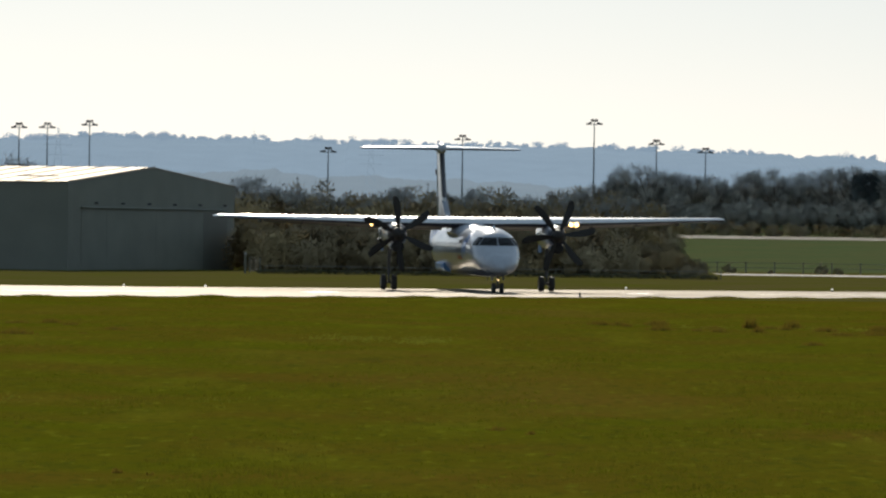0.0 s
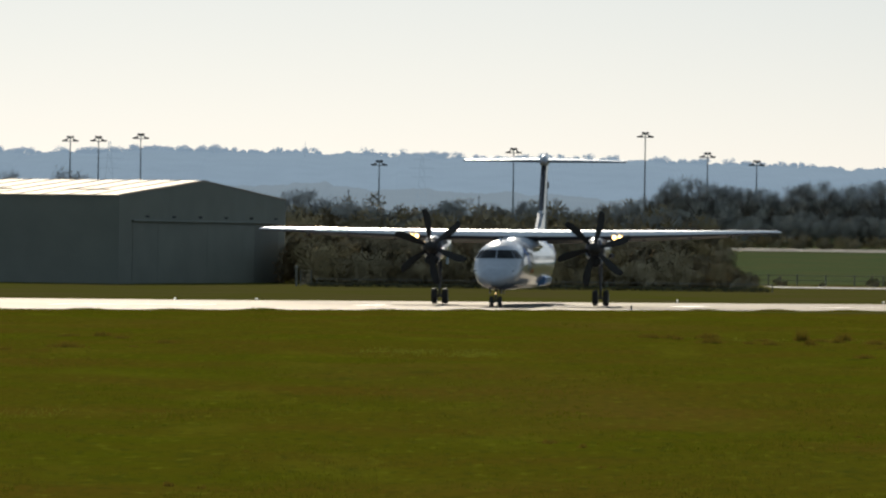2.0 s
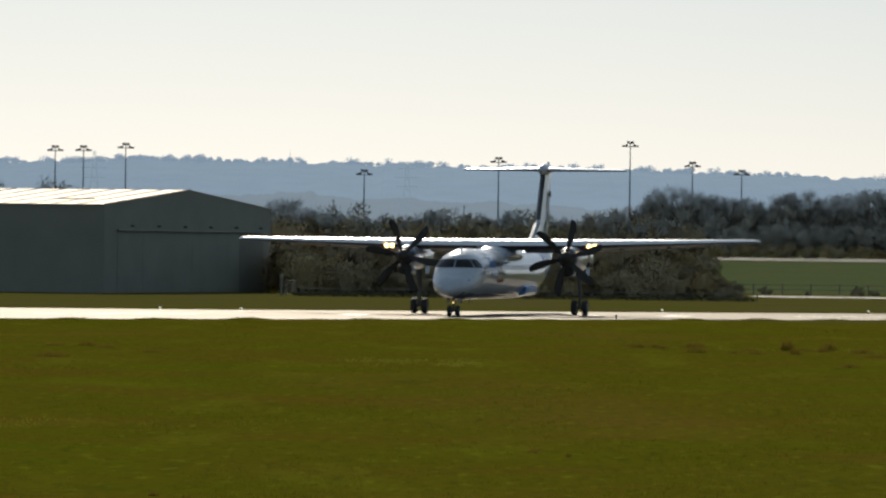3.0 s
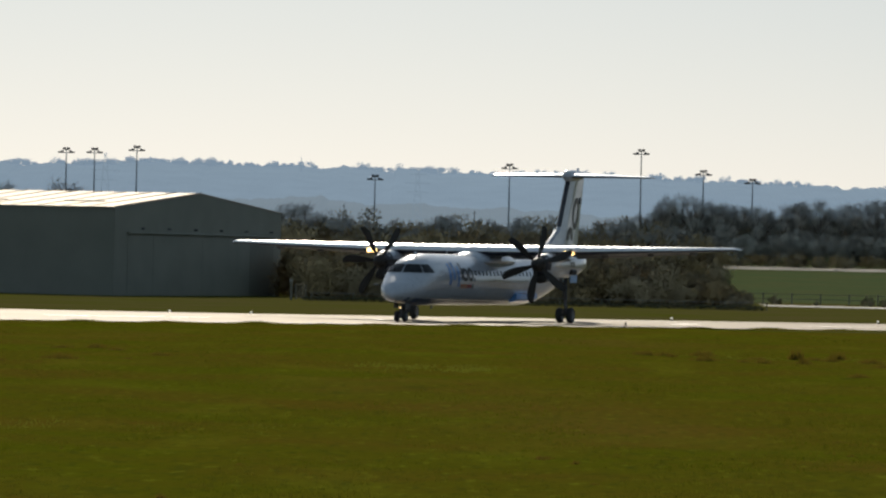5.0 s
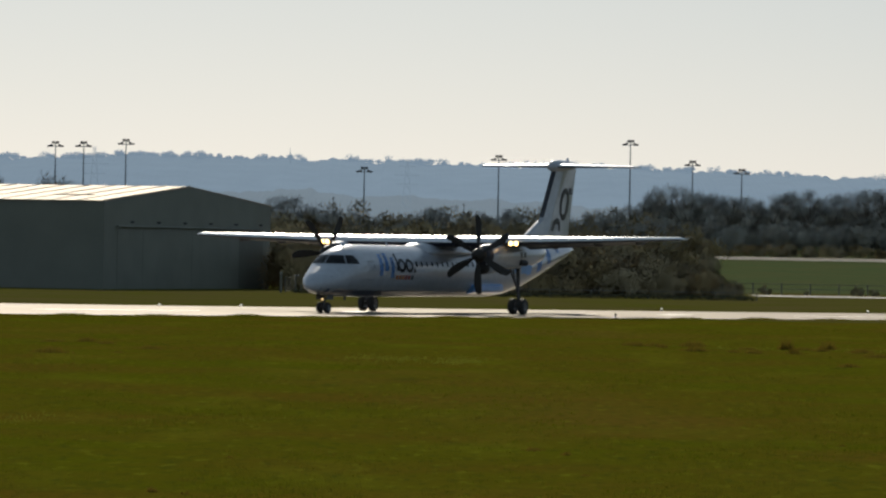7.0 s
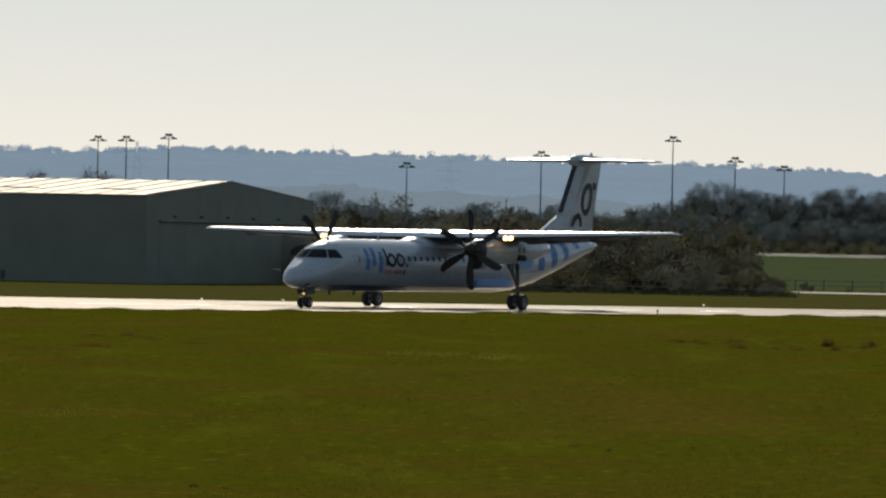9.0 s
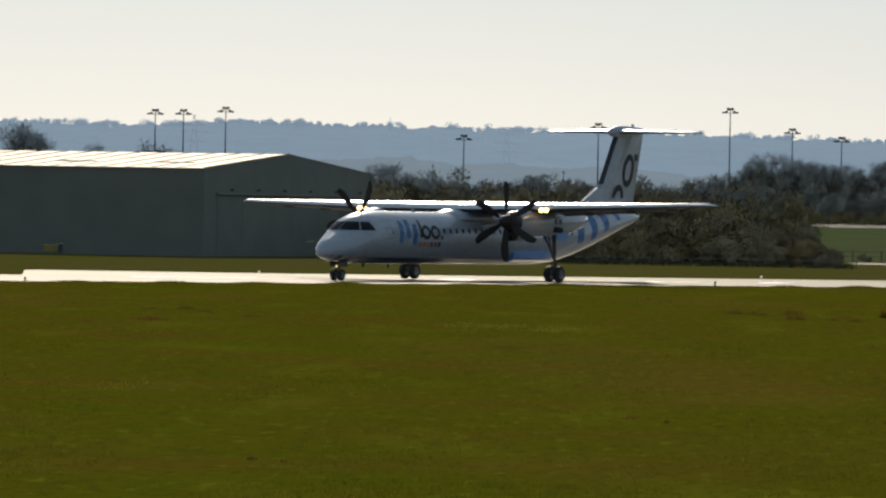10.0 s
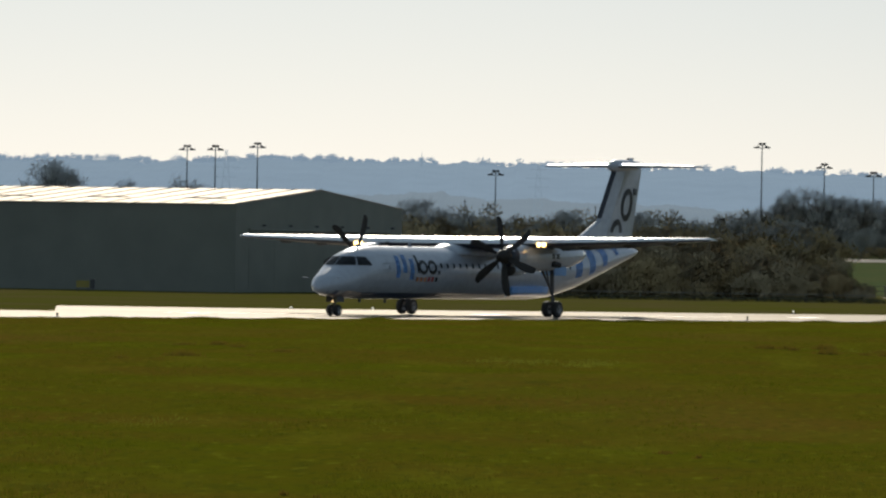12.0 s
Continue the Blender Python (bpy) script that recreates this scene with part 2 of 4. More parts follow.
def box(bm, lo, hi, mat=0, bevel=0.0):
    r = bmesh.ops.create_cube(bm, size=1.0)
    for v in r["verts"]:
        v.co = Vector([lo[i] + (v.co[i] + 0.5) * (hi[i] - lo[i]) for i in range(3)])
    fs = {f for v in r["verts"] for f in v.link_faces}
    for f in fs:
        f.material_index = mat
    if bevel:
        bmesh.ops.bevel(bm, geom=list({e for f in fs for e in f.edges}), offset=bevel, segments=2, affect="EDGES")


def tube_bm(a, b, ra, rb=None, k=8):
    bm = bmesh.new()
    tube(bm, a, b, ra, rb, k)
    return bm


def box_bm(lo, hi, bevel=0.0):
    bm = bmesh.new()
    box(bm, lo, hi, 0, bevel)
    return bm


# ---------------------------------------------------------------- ground
def rise(x, y):
    """Height of the land: level airfield, then gently rising fields."""
    z = float(np.interp(y, [0, 500, 560, 750, 900, 1500, 2400, 3500, 5200], [0, 0, 0.25, 2.7, 5.0, 9.0, 13.0, 16.0, 20.0]))
    return z


def near_edge(x):
    return 305.0 + 0.95 * x


def far_edge(x):
    return float(np.interp(x, [-28, -15, 3, 16, 29, 329], [334.5, 337, 348.5, 356.5, 365.5, 550]))


def ground():
    ys = [-400, -150, -40, 20, 60] + [70 + 1.5 * i for i in range(150)] + [296 + 6 * i for i in range(40)] + [545, 570, 600, 640, 680, 720, 750, 780, 820, 860, 900, 1000, 1200, 1500, 1900, 2400, 3500, 4950]
    xs = [-1.0, -0.6, -0.3, -0.16] + [-0.12 + 0.004 * i for i in range(61)] + [0.16, 0.3, 0.6, 1.0]
    co, fs = [], []
    for y in ys:
        w = max(abs(y), 60)
        for u in xs:
            x = u * w * (1 if abs(u) < 0.2 else 2)
            z = rise(x, y)
            if 60 < y < 275 and abs(u) < 0.2:
                z += 0.10 * noise.noise((x * 0.12, y * 0.035, 0)) + 0.05 * noise.noise((x * 0.5, y * 0.12, 4))
            co.append((x, y, z))
    k = len(xs)
    for i in range(len(ys) - 1):
        for j in range(k - 1):
            a = i * k + j
            fs.append((a, a + 1, a + k + 1, a + k))
    me = bpy.data.meshes.new("ground")
    me.from_pydata(co, [], fs)
    me.materials.append(GRASS)
    me.materials.append(FIELD)
    me.materials.append(VERGE)
    me.polygons.foreach_set("use_smooth", [True] * len(me.polygons))
    me.polygons.foreach_set("material_index", [1 if co[f[0]][1] > 519 else 2 if co[f[0]][1] > 310 else 0 for f in fs])
    tagged(new("ground", me), "mown green and brownish airfield grass with rough patches", "grass field", kind="structure")


def runway():
    bm = bmesh.new()
    # main pavement and, past the corner, its narrower run; a skirt closes the edge
    xs = [-25.0 + 6 * i for i in range(60)]
    near = [(-140.0, 240.0), (-60.0, 253.0)] + [(x, near_edge(x)) for x in xs]
    far = [(-140.0, 292.0), (-60.0, 303.5)] + [(x, far_edge(x)) for x in xs]
    lo = [bm.verts.new((x, y, 0.03)) for x, y in near]
    hi = [bm.verts.new((x, y, 0.03)) for x, y in far]
    under = [bm.verts.new((x, y, -0.3)) for x, y in near]
    corner = bm.verts.new((-25.6, 309.0, 0.03))
    end = bm.verts.new((-27.6, far_edge(-27.6), 0.03))
    for i in range(len(lo) - 1):
        if i == 1:
            bm.faces.new((lo[1], lo[2], corner, hi[1]))
            bm.faces.new((lo[2], hi[2], end, corner))
        else:
            bm.faces.new((lo[i], lo[i + 1], hi[i + 1], hi[i]))
        bm.faces.new((under[i], under[i + 1], lo[i + 1], lo[i]))
    tagged(new("runway", mesh_of("runway", bm, ASPHALT)), "worn grey asphalt runway glaring in low sun", "runway", kind="structure")


ground()
runway()


def hills(name, y, knots, mat, label, rough, seed, step, depth):
    """A far ridge with an uneven wooded skyline."""
    xs = np.arange(knots[0][0], knots[-1][0], step)
    top = np.interp(xs, [k[0] for k in knots], [k[1] for k in knots])
    co, fs = [], []
    for x, z in zip(xs, top):
        b = noise.fractal((x * 0.05 + seed, 0, 0), 0.8, 2.0, 5) * rough
        b += max(0.0, noise.noise((x * 0.16 + seed, 3, 0))) * rough * 1.6 * max(0, noise.noise((x * 0.02, seed, 9)) + 0.35)
        for dy, s in ((0, 1.0), (-depth * 0.3, 0.82), (-depth, 0.0)):
            co.append((float(x), y + dy, float((z + b) * s + 3 * (1 - s))))
    for i in range(len(xs) - 1):
        for j in range(2):
            a = i * 3 + j
            fs.append((a, a + 1, a + 4, a + 3))
    me = bpy.data.meshes.new(name)
    me.from_pydata(co, [], fs)
    me.materials.append(mat)
    tagged(new(name, me), label, "hills", kind="structure")


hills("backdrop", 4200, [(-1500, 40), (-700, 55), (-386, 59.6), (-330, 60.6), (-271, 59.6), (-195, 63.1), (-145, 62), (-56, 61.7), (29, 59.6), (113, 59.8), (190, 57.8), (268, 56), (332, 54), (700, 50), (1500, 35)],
      HAZE_FAR_HILL, "hazy blue wooded ridge on the skyline", 2.2, 1.7, 0.7, 500)
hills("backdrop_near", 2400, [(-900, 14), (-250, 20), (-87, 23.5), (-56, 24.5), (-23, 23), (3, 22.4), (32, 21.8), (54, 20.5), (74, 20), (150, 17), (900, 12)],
      HAZE_NEAR_HILL, "hazy blue-grey lower wooded hill", 1.9, 6.1, 0.5, 300)


# ---------------------------------------------------------------- hangar
def hangar():
    a, along, back = Vector((-24.1, 450, 0)), Vector((-0.933, 0.36, 0)).normalized(), None
    back = Vector((-along.y, along.x, 0)) * -1
    if back.y < 0:
        back = -back
    long, wide, eave, ridge = 62.0, 31.6, 6.42, 7.66
    h = thing("hangar", "low grey-green clad hangar with a shallow pale roof", "hangar")

    def P(u, v, z):
        p = a + along * u + back * v
        return (p.x, p.y, z)

    def wall(name, pts, mat, label=""):
        bm = bmesh.new()
        n = (Vector(pts[1]) - Vector(pts[0])).cross(Vector(pts[2]) - Vector(pts[0])).normalized() * (0.07 if "roof" in name else 0.2)
        c = sum((Vector(p) for p in pts), Vector()) / len(pts)
        mid = Vector(P(long / 2, wide / 2, 3))
        if n.dot(mid - c) < 0:
            n = -n
        o, i = [bm.verts.new(p) for p in pts], [bm.verts.new(Vector(p) + n) for p in pts]
        bm.faces.new(o)
        bm.faces.new(i[::-1])
        for k in range(len(pts)):
            j = (k + 1) % len(pts)
            bm.faces.new((o[k], i[k], i[j], o[j]))
        return part(name, bm, mat, h, label)

    side = wall("side_wall", [P(0, 0, 0), P(long, 0, 0), P(long, 0, eave), P(0, 0, eave)], CLADDING)
    gable = wall("gable_wall", [P(-0.006, -0.006, 0), P(-0.006, wide + 0.006, 0), P(-0.006, wide + 0.006, eave), P(-0.006, wide / 2, ridge), P(-0.006, -0.006, eave)], CLADDING)
    wall("end_wall", [P(long + 0.006, -0.006, 0), P(long + 0.006, wide + 0.006, 0), P(long + 0.006, wide + 0.006, eave), P(long + 0.006, wide / 2, ridge), P(long + 0.006, -0.006, eave)], CLADDING)
    wall("rear_wall", [P(0, wide, 0), P(long, wide, 0), P(long, wide, eave), P(0, wide, eave)], CLADDING)
    for v0, v1 in ((-0.12, wide / 2), (wide + 0.12, wide / 2)):
        z0 = eave + 0.02
        wall("roof_slope", [P(-0.05, v0, z0 + 0.06), P(long + 0.05, v0, z0 + 0.06), P(long + 0.05, v1, ridge + 0.09), P(-0.05, v1, ridge + 0.09)], ROOFING, "pale sunlit sheet roof")
    # standing ribs of the roof sheets
    for i in range(31):
        u = i * 2.06
        s, e = Vector(P(u, -0.1, eave + 0.1)), Vector(P(u, wide / 2, ridge + 0.12))
        part("roof_rib", tube_bm(s, e, 0.03, 0.03, 4), ROOFING, h)
    for i in range(8):
        bm = bmesh.new()
        u = i * 8.0 + 3
        tube(bm, P(u, 5, eave + 0.5), P(u + 3.4, 5, eave + 0.5), 0.05, 0.05, 4)
        part("roof_seam", bm, ROOFING, h)
    # the door track, lamps and sliding leaves of the gable
    bm = bmesh.new()
    tube(bm, P(-0.12, 2.2, 4.62), P(-0.12, wide - 2.2, 4.62), 0.09, 0.09, 6)
    part("door_track", bm, CLADDING, gable)
    for i in range(6):
        v0 = 2.4 + i * 4.6
        bm = bmesh.new()
        lo = [P(-0.02 - 0.01 * (i % 2), v0, 0.05), P(-0.02 - 0.01 * (i % 2), v0 + 4.7, 0.05)]
        hi = [(p[0], p[1], 4.4) for p in lo]
        vs = [bm.verts.new(p) for p in (*lo, *hi[::-1])]
        f = bm.faces.new(vs)
        bmesh.ops.extrude_face_region(bm, geom=[f])
        for v in vs:
            v.co += along * -0.008
        part("sliding_door", bm, CLADDING_DARK if i == 5 else CLADDING, h)
    for i in range(6):
        p = P(-0.5, 4 + i * 4.9, 4.95)
        part("flood_lamp", box_bm((p[0] - 0.14, p[1] - 0.14, p[2] - 0.07), (p[0] + 0.14, p[1] + 0.14, p[2] + 0.07)), LAMPBODY, gable)


hangar()


# ---------------------------------------------------------------- lamp masts
def lamp_mast(x, y, top, base):
    m = thing("floodlight_mast", "tall slim steel mast with a cross-arm of floodlights", "light mast", "apron floodlight masts", at=pose(x, y, base))
    top -= 0.3
    h = top - base
    part("pole", tube_bm((0, 0, 0), (0, 0, h), 0.15, 0.07), STEEL, m)
    part("base_flange", tube_bm((0, 0, 0), (0, 0, 0.4), 0.5, 0.4), STEEL, m)
    bm = bmesh.new()
    tube(bm, (-1.05, 0, h - 0.55), (1.05, 0, h - 0.55), 0.06, 0.06, 6)
    tube(bm, (-0.75, 0, h - 0.3), (0, 0, h - 0.05), 0.05, 0.05, 5)
    tube(bm, (0.75, 0, h - 0.3), (0, 0, h - 0.05), 0.05, 0.05, 5)
    part("cross_arm", bm, STEEL, m)
    for dx, dz, s in ((-1.0, -0.5, 1), (-0.6, -0.42, 1), (0.6, -0.42, 1), (1.0, -0.5, 1), (-0.28, 0.05, 1.2), (0.28, 0.05, 1.2)):
        bm = bmesh.new()
        box(bm, (dx - 0.2 * s, -0.25, h + dz - 0.1 * s), (dx + 0.2 * s, 0.25, h + dz + 0.14 * s), 0, 0.03)
        part("floodlight", bm, LAMPBODY, m)
    return m


for x, top in ((-55.49, 18.1), (-51.36, 18.15), (-45.18, 18.6), (-10.28, 15.15), (9.35, 17.2), (28.57, 19.75), (37.71, 16.9), (44.91, 15.8)):
    lamp_mast(x, 900, top, rise(x, 900))


# ---------------------------------------------------------------- trees
def leaves(bm, centre, radius, count, size, rng, long=1.0, squash=0.8):
    """Many small leaf or twig faces, thickest near the shell of an uneven clump."""
    for _ in range(count):
        d = Vector((rng.gauss(0, 1), rng.gauss(0, 1), rng.gauss(0, 1))).normalized()
        p = Vector(centre) + Vector((d.x, d.y, d.z * squash)) * radius * (rng.random() ** 0.45)
        a = Vector((rng.gauss(0, 1), rng.gauss(0, 1), rng.gauss(0, 1))).normalized()
        if long > 1:
            a = (d + a * 0.6 + Vector((0, 0, 0.5))).normalized()
        b = a.cross(d + Vector((0.01, 0.02, 0.03))).normalized()
        s = size * rng.uniform(0.6, 1.4)
        vs = [bm.verts.new(p + a * s * long + b * 0), bm.verts.new(p + b * s * 0.5), bm.verts.new(p - a * s * long * 0.6), bm.verts.new(p - b * s * 0.5)]
        bm.faces.new(vs)


def bare_tree(seed, h=9.0):
    rng = random.Random(seed)
    t = thing("bare_tree", "bare leafless tree with a dense twiggy crown", "tree", "trees on the far side of the airfield")
    bm, tw = bmesh.new(), bmesh.new()
    tube(bm, (0, 0, -0.3), (0, 0, h * 0.3), 0.26, 0.19, 7)
    tube(bm, (0, 0, h * 0.28), (rng.gauss(0, 0.3), rng.gauss(0, 0.3), h * 0.86), 0.18, 0.03, 6)
    wide = rng.uniform(0.30, 0.40)
    for i in range(17):
        a = i * 2.4 + rng.random()
        up = rng.uniform(-0.35, 1.0)
        s = Vector((0, 0, h * (0.2 + 0.2 * (up + 0.35) * rng.uniform(0.6, 1.2))))
        ring = math.sqrt(max(0.05, 1 - up * up))
        e = Vector((math.cos(a) * h * wide * ring * 0.86, math.sin(a) * h * wide * ring * 0.86, h * (0.56 + 0.36 * up)))
        tube(bm, s, e, 0.09, 0.03, 5)
        for _ in range(4):
            e2 = e + Vector((rng.gauss(0, 0.06), rng.gauss(0, 0.06), rng.uniform(-0.06, 0.07))) * h
            tube(bm, s.lerp(e, rng.uniform(0.4, 0.95)), e2, 0.035, 0.012, 4)
            leaves(tw, e2, h * rng.uniform(0.075, 0.12), 60, 0.05, rng, 5.0, 0.95)
    part("trunk", bm, BARK, t)
    part("crown", tw, TWIG, t)
    return t


def bush(seed, mat, name="bush", label="dense brownish bush on the airfield edge", h=3.6, w=2.4, cat="bush"):
    rng = random.Random(seed)
    t = thing(name, label, cat, "scrub along the airfield edge")
    bm, lv = bmesh.new(), bmesh.new()
    tube(bm, (0, 0, -0.2), (0.1, 0.1, h * 0.7), 0.07, 0.02, 6)
    for i in range(26):
        r = w * math.sqrt(rng.random())
        a = rng.random() * 6.28
        top = h * (1 - 0.5 * (r / w) ** 2)
        c, clump = (r * math.cos(a), r * math.sin(a), top * rng.uniform(0.15, 0.86)), w * rng.uniform(0.25, 0.42)
        leaves(lv, c, clump * 1.12, 165, 0.075, rng, 2.2, 0.9)
    part("stem", bm, BARK, t)
    part("crown", lv, mat, t)
    return t


def conifer(seed, h=8.5):
    rng = random.Random(seed)
    t = thing("conifer", "dark dense evergreen tree with a blunt top", "tree", "evergreens by the wood")
    bm, lv = bmesh.new(), bmesh.new()
    tube(bm, (0, 0, -0.3), (0, 0, h * 0.9), 0.25, 0.05, 7)
    for i in range(44):
        z = h * (0.08 + 0.86 * i / 43)
        r = 1.6 * (1 - 0.25 * (z / h) ** 2)
        a = i * 2.4
        leaves(lv, (math.cos(a) * r * 0.5, math.sin(a) * r * 0.5, z), r * 0.6, 70, 0.16, rng, 1.4, 0.8)
    part("trunk", bm, BARK, t)
    part("crown", lv, EVERGREEN, t)
    return t


def scatter():
    rng = random.Random(5)
    bares = [bare_tree(s) for s in (1, 2, 3, 4)]
    browns = [bush(11, BROWN), bush(12, BROWN, h=3.2, w=2.8), bush(13, THICKET, "thicket", "grey-brown leafless thicket in the scrub"), bush(14, THICKET, "thicket", "grey-brown leafless thicket in the scrub", 4.0, 2.1)]
    greys = [bush(15, HAZED_THICKET, "thicket", "leafless thicket at the foot of the wood, greyed for haze"), bush(16, HAZED_THICKET, "thicket", "leafless thicket at the foot of the wood, greyed for haze", 4.0, 2.3)]
    pines = [conifer(21), conifer(22)]
    used = set()

    def put(ob, x, y, s):
        m = pose(x, y, rise(x, y) - 0.05, 0, 0, rng.uniform(0, 360))
        if ob.name not in used:
            used.add(ob.name)
            o = ob
            o.matrix_basis = m
        else:
            o = copy_thing(ob, m)
        o.scale = (s * rng.uniform(0.9, 1.15), s * rng.uniform(0.9, 1.15), s)

    # front hedge of scrub
    for i in range(48):
        x = -11.4 + i * 0.74
        for y in (476, 484):
            tall = float(np.interp(x, [-12, 15, 19, 22, 24.5], [3.5, 3.6, 3.0, 1.9, 0.7]))
            put(browns[rng.randrange(4)], x + rng.uniform(-0.5, 0.5), y + rng.uniform(-3, 3), tall / 3.6 * rng.uniform(0.85, 1.12))
    # small leafless shrubs before the pasture
    for x, s in ((27.6, 0.24), (35.3, 0.26), (36.6, 0.18), (31.0, 0.12), (24.9, 0.2)):
        put(browns[2 + rng.randrange(2)], x, 511, s)
    # taller scrub and trees behind it
    for i in range(40):
        x = -19 + i * 1.25
        if x < 27:
            put(browns[rng.randrange(4)], x + rng.uniform(-0.6, 0.6), 600 + rng.uniform(-20, 20), rng.uniform(1.25, 1.7) * (1 if x < 21 else 0.6))
    for i in range(36):
        put(browns[rng.randrange(4)], -20 + i * 1.35, 690 + rng.uniform(-15, 15), rng.uniform(1.3, 1.8))
    for i in range(26):
        x = -19 + i * 1.75
        put(bares[rng.randrange(4)], x + rng.uniform(-0.8, 0.8), 660 + rng.uniform(-20, 20), rng.uniform(0.5, 0.68))
    for x, s in ((-16.2, 0.78), (-14.4, 0.82), (-12.6, 0.7), (0, 0.68), (8.2, 0.68)):
        put(bares[rng.randrange(4)], x, 652, s)
    # wood on the rise
    for i in range(36):
        x = 27.5 + i * 1.4
        tall = float(np.interp(x, [27, 29, 31.5, 36, 42, 46, 50.7, 57, 60, 70], [0.58, 0.76, 0.93, 0.86, 0.80, 0.76, 0.94, 0.83, 0.95, 0.85]))
        put(bares[rng.randrange(4)], x + rng.uniform(-0.6, 0.6), 850 + rng.uniform(-15, 25), tall * rng.uniform(0.86, 1.08))
    for i in range(36):
        x = 28 + i * 1.25
        put(greys[rng.randrange(2)], x + rng.uniform(-0.6, 0.6), 815 + rng.uniform(-10, 10), rng.uniform(0.9, 1.4))
    for i in range(30):
        put(greys[rng.randrange(2)], 28 + i * 1.6, 882 + rng.uniform(-8, 8), rng.uniform(1.3, 1.75) * (0.6 if i < 2 else 1))
    for x in (62.8, 64.4, 68.6, 70.2):
        put(pines[rng.randrange(2)], x, 838, 0.87 + rng.uniform(-0.05, 0.05))
    for i in range(30):
        x = 29 + i * 1.35
        put(browns[rng.randrange(4)], x + rng.uniform(-0.6, 0.6), 770 + rng.uniform(-8, 8), rng.uniform(0.35, 0.6))
    for ob, x, y, s in [(o, 66.5 + 1.6 * i, 836, 0.9) for i, o in enumerate(pines)] + [(o, 30 + 6 * i, 812, 0.7) for i, o in enumerate(browns + bares)]:
        if ob.name not in used:
            put(ob, x, y, s)
    # trees beyond the hangar
    for x, y, s in ((-60.2, 700, 1.02), (-58.9, 702, 1.17), (-57.1, 700, 1.06), (-50.4, 700, 0.95), (-49.2, 703, 0.92), (-42.3, 700, 1.06)):
        put(bares[rng.randrange(4)], x, y, s)


scatter()


# ---------------------------------------------------------------- the aircraft (x forward, y to its left, z up, from the ground between the main wheels)
STATIONS = [(15.55, 1.42, 1.32, 0.05), (15.45, 1.66, 1.17, 0.30), (15.1, 1.96, 1.05, 0.62), (14.6, 2.22, 0.97, 0.90), (14.05, 2.50, 0.93, 1.08), (13.5, 2.88, 0.90, 1.20), (12.95, 3.20, 0.88, 1.28),
            (12.2, 3.43, 0.87, 1.33), (11, 3.53, 0.86, 1.345), (-4.8, 3.53, 0.86, 1.345), (-6.5, 3.55, 0.97, 1.32), (-8.5, 3.57, 1.30, 1.20), (-10.5, 3.60, 1.78, 1.02), (-12.5, 3.64, 2.30, 0.78),
            (-14.5, 3.66, 2.82, 0.48), (-15.7, 3.64, 3.12, 0.28), (-16.3, 3.54, 3.32, 0.10)]
SX = np.array([s[0] for s in STATIONS][::-1])
SV = [np.array([s[i] for s in STATIONS][::-1]) for i in (1, 2, 3)]


def section(x):
    top, bot, half = [float(np.interp(x, SX, v)) for v in SV]
    return (top + bot) / 2, (top - bot) / 2, half


def skin(x, a, off=0.0):
    """A point of the fuselage skin: a in degrees from the top, positive to the left side."""
    zc, hz, hw = section(x)
    return Vector((x, (hw + off) * math.sin(radians(a)), zc + (hz + off) * math.cos(radians(a))))


def angle_at(x, z):
    zc, hz, hw = section(x)
    return math.degrees(math.acos(max(-1, min(1, (z - zc) / hz))))


def patch(corners, off=0.012, nx=4, na=6, side=1):
    """A curved panel on the skin between four (x, degrees) corners."""
    bm = bmesh.new()
    (x0, a0), (x1, a1), (x2, a2), (x3, a3) = corners
    g = []
    for i in range(nx + 1):
        u = i / nx
        row = []
        for j in range(na + 1):
            v = j / na
            x = (x0 * (1 - u) + x1 * u) * (1 - v) + (x3 * (1 - u) + x2 * u) * v
            a = (a0 * (1 - u) + a1 * u) * (1 - v) + (a3 * (1 - u) + a2 * u) * v
            row.append(bm.verts.new(skin(x, side * a, off)))
        g.append(row)
    for i in range(nx):
        for j in range(na):
            bm.faces.new((g[i][j], g[i + 1][j], g[i + 1][j + 1], g[i][j + 1]))
    bmesh.ops.solidify(bm, geom=bm.faces[:], thickness=0.008)
    return bm


def side_panel(x0, x1, z0, z1, side, off=0.012, lean=0.0):
    c = [(x0, z0), (x1, z0), (x1 + lean, z1), (x0 + lean, z1)]
    return patch([(x, angle_at(x, z)) for x, z in c], off, 3, 4, side)


def glazing(u0, u1, side):
    """A cockpit pane between two level lines, u running from the nose's middle round to the side."""
    bm = bmesh.new()
    g = []
    for i in range(9):
        row = []
        for j in range(5):
            z = 2.54 + 0.43 * j / 4
            front = float(np.interp(z, [2.50, 2.88, 3.20], [14.05, 13.5, 12.95]))
            rear = float(np.interp(z, [2.54, 2.97], [12.4, 12.58]))
            u = (u0 + (u1 - u0) * i / 8) ** 1.6
            x = front - (front - rear) * u
            row.append(bm.verts.new(skin(x, side * angle_at(x, z), 0.014)))
        g.append(row)
    for i in range(8):
        for j in range(4):
            bm.faces.new((g[i][j], g[i + 1][j], g[i + 1][j + 1], g[i][j + 1]))
    bmesh.ops.solidify(bm, geom=bm.faces[:], thickness=0.008)
    return bm


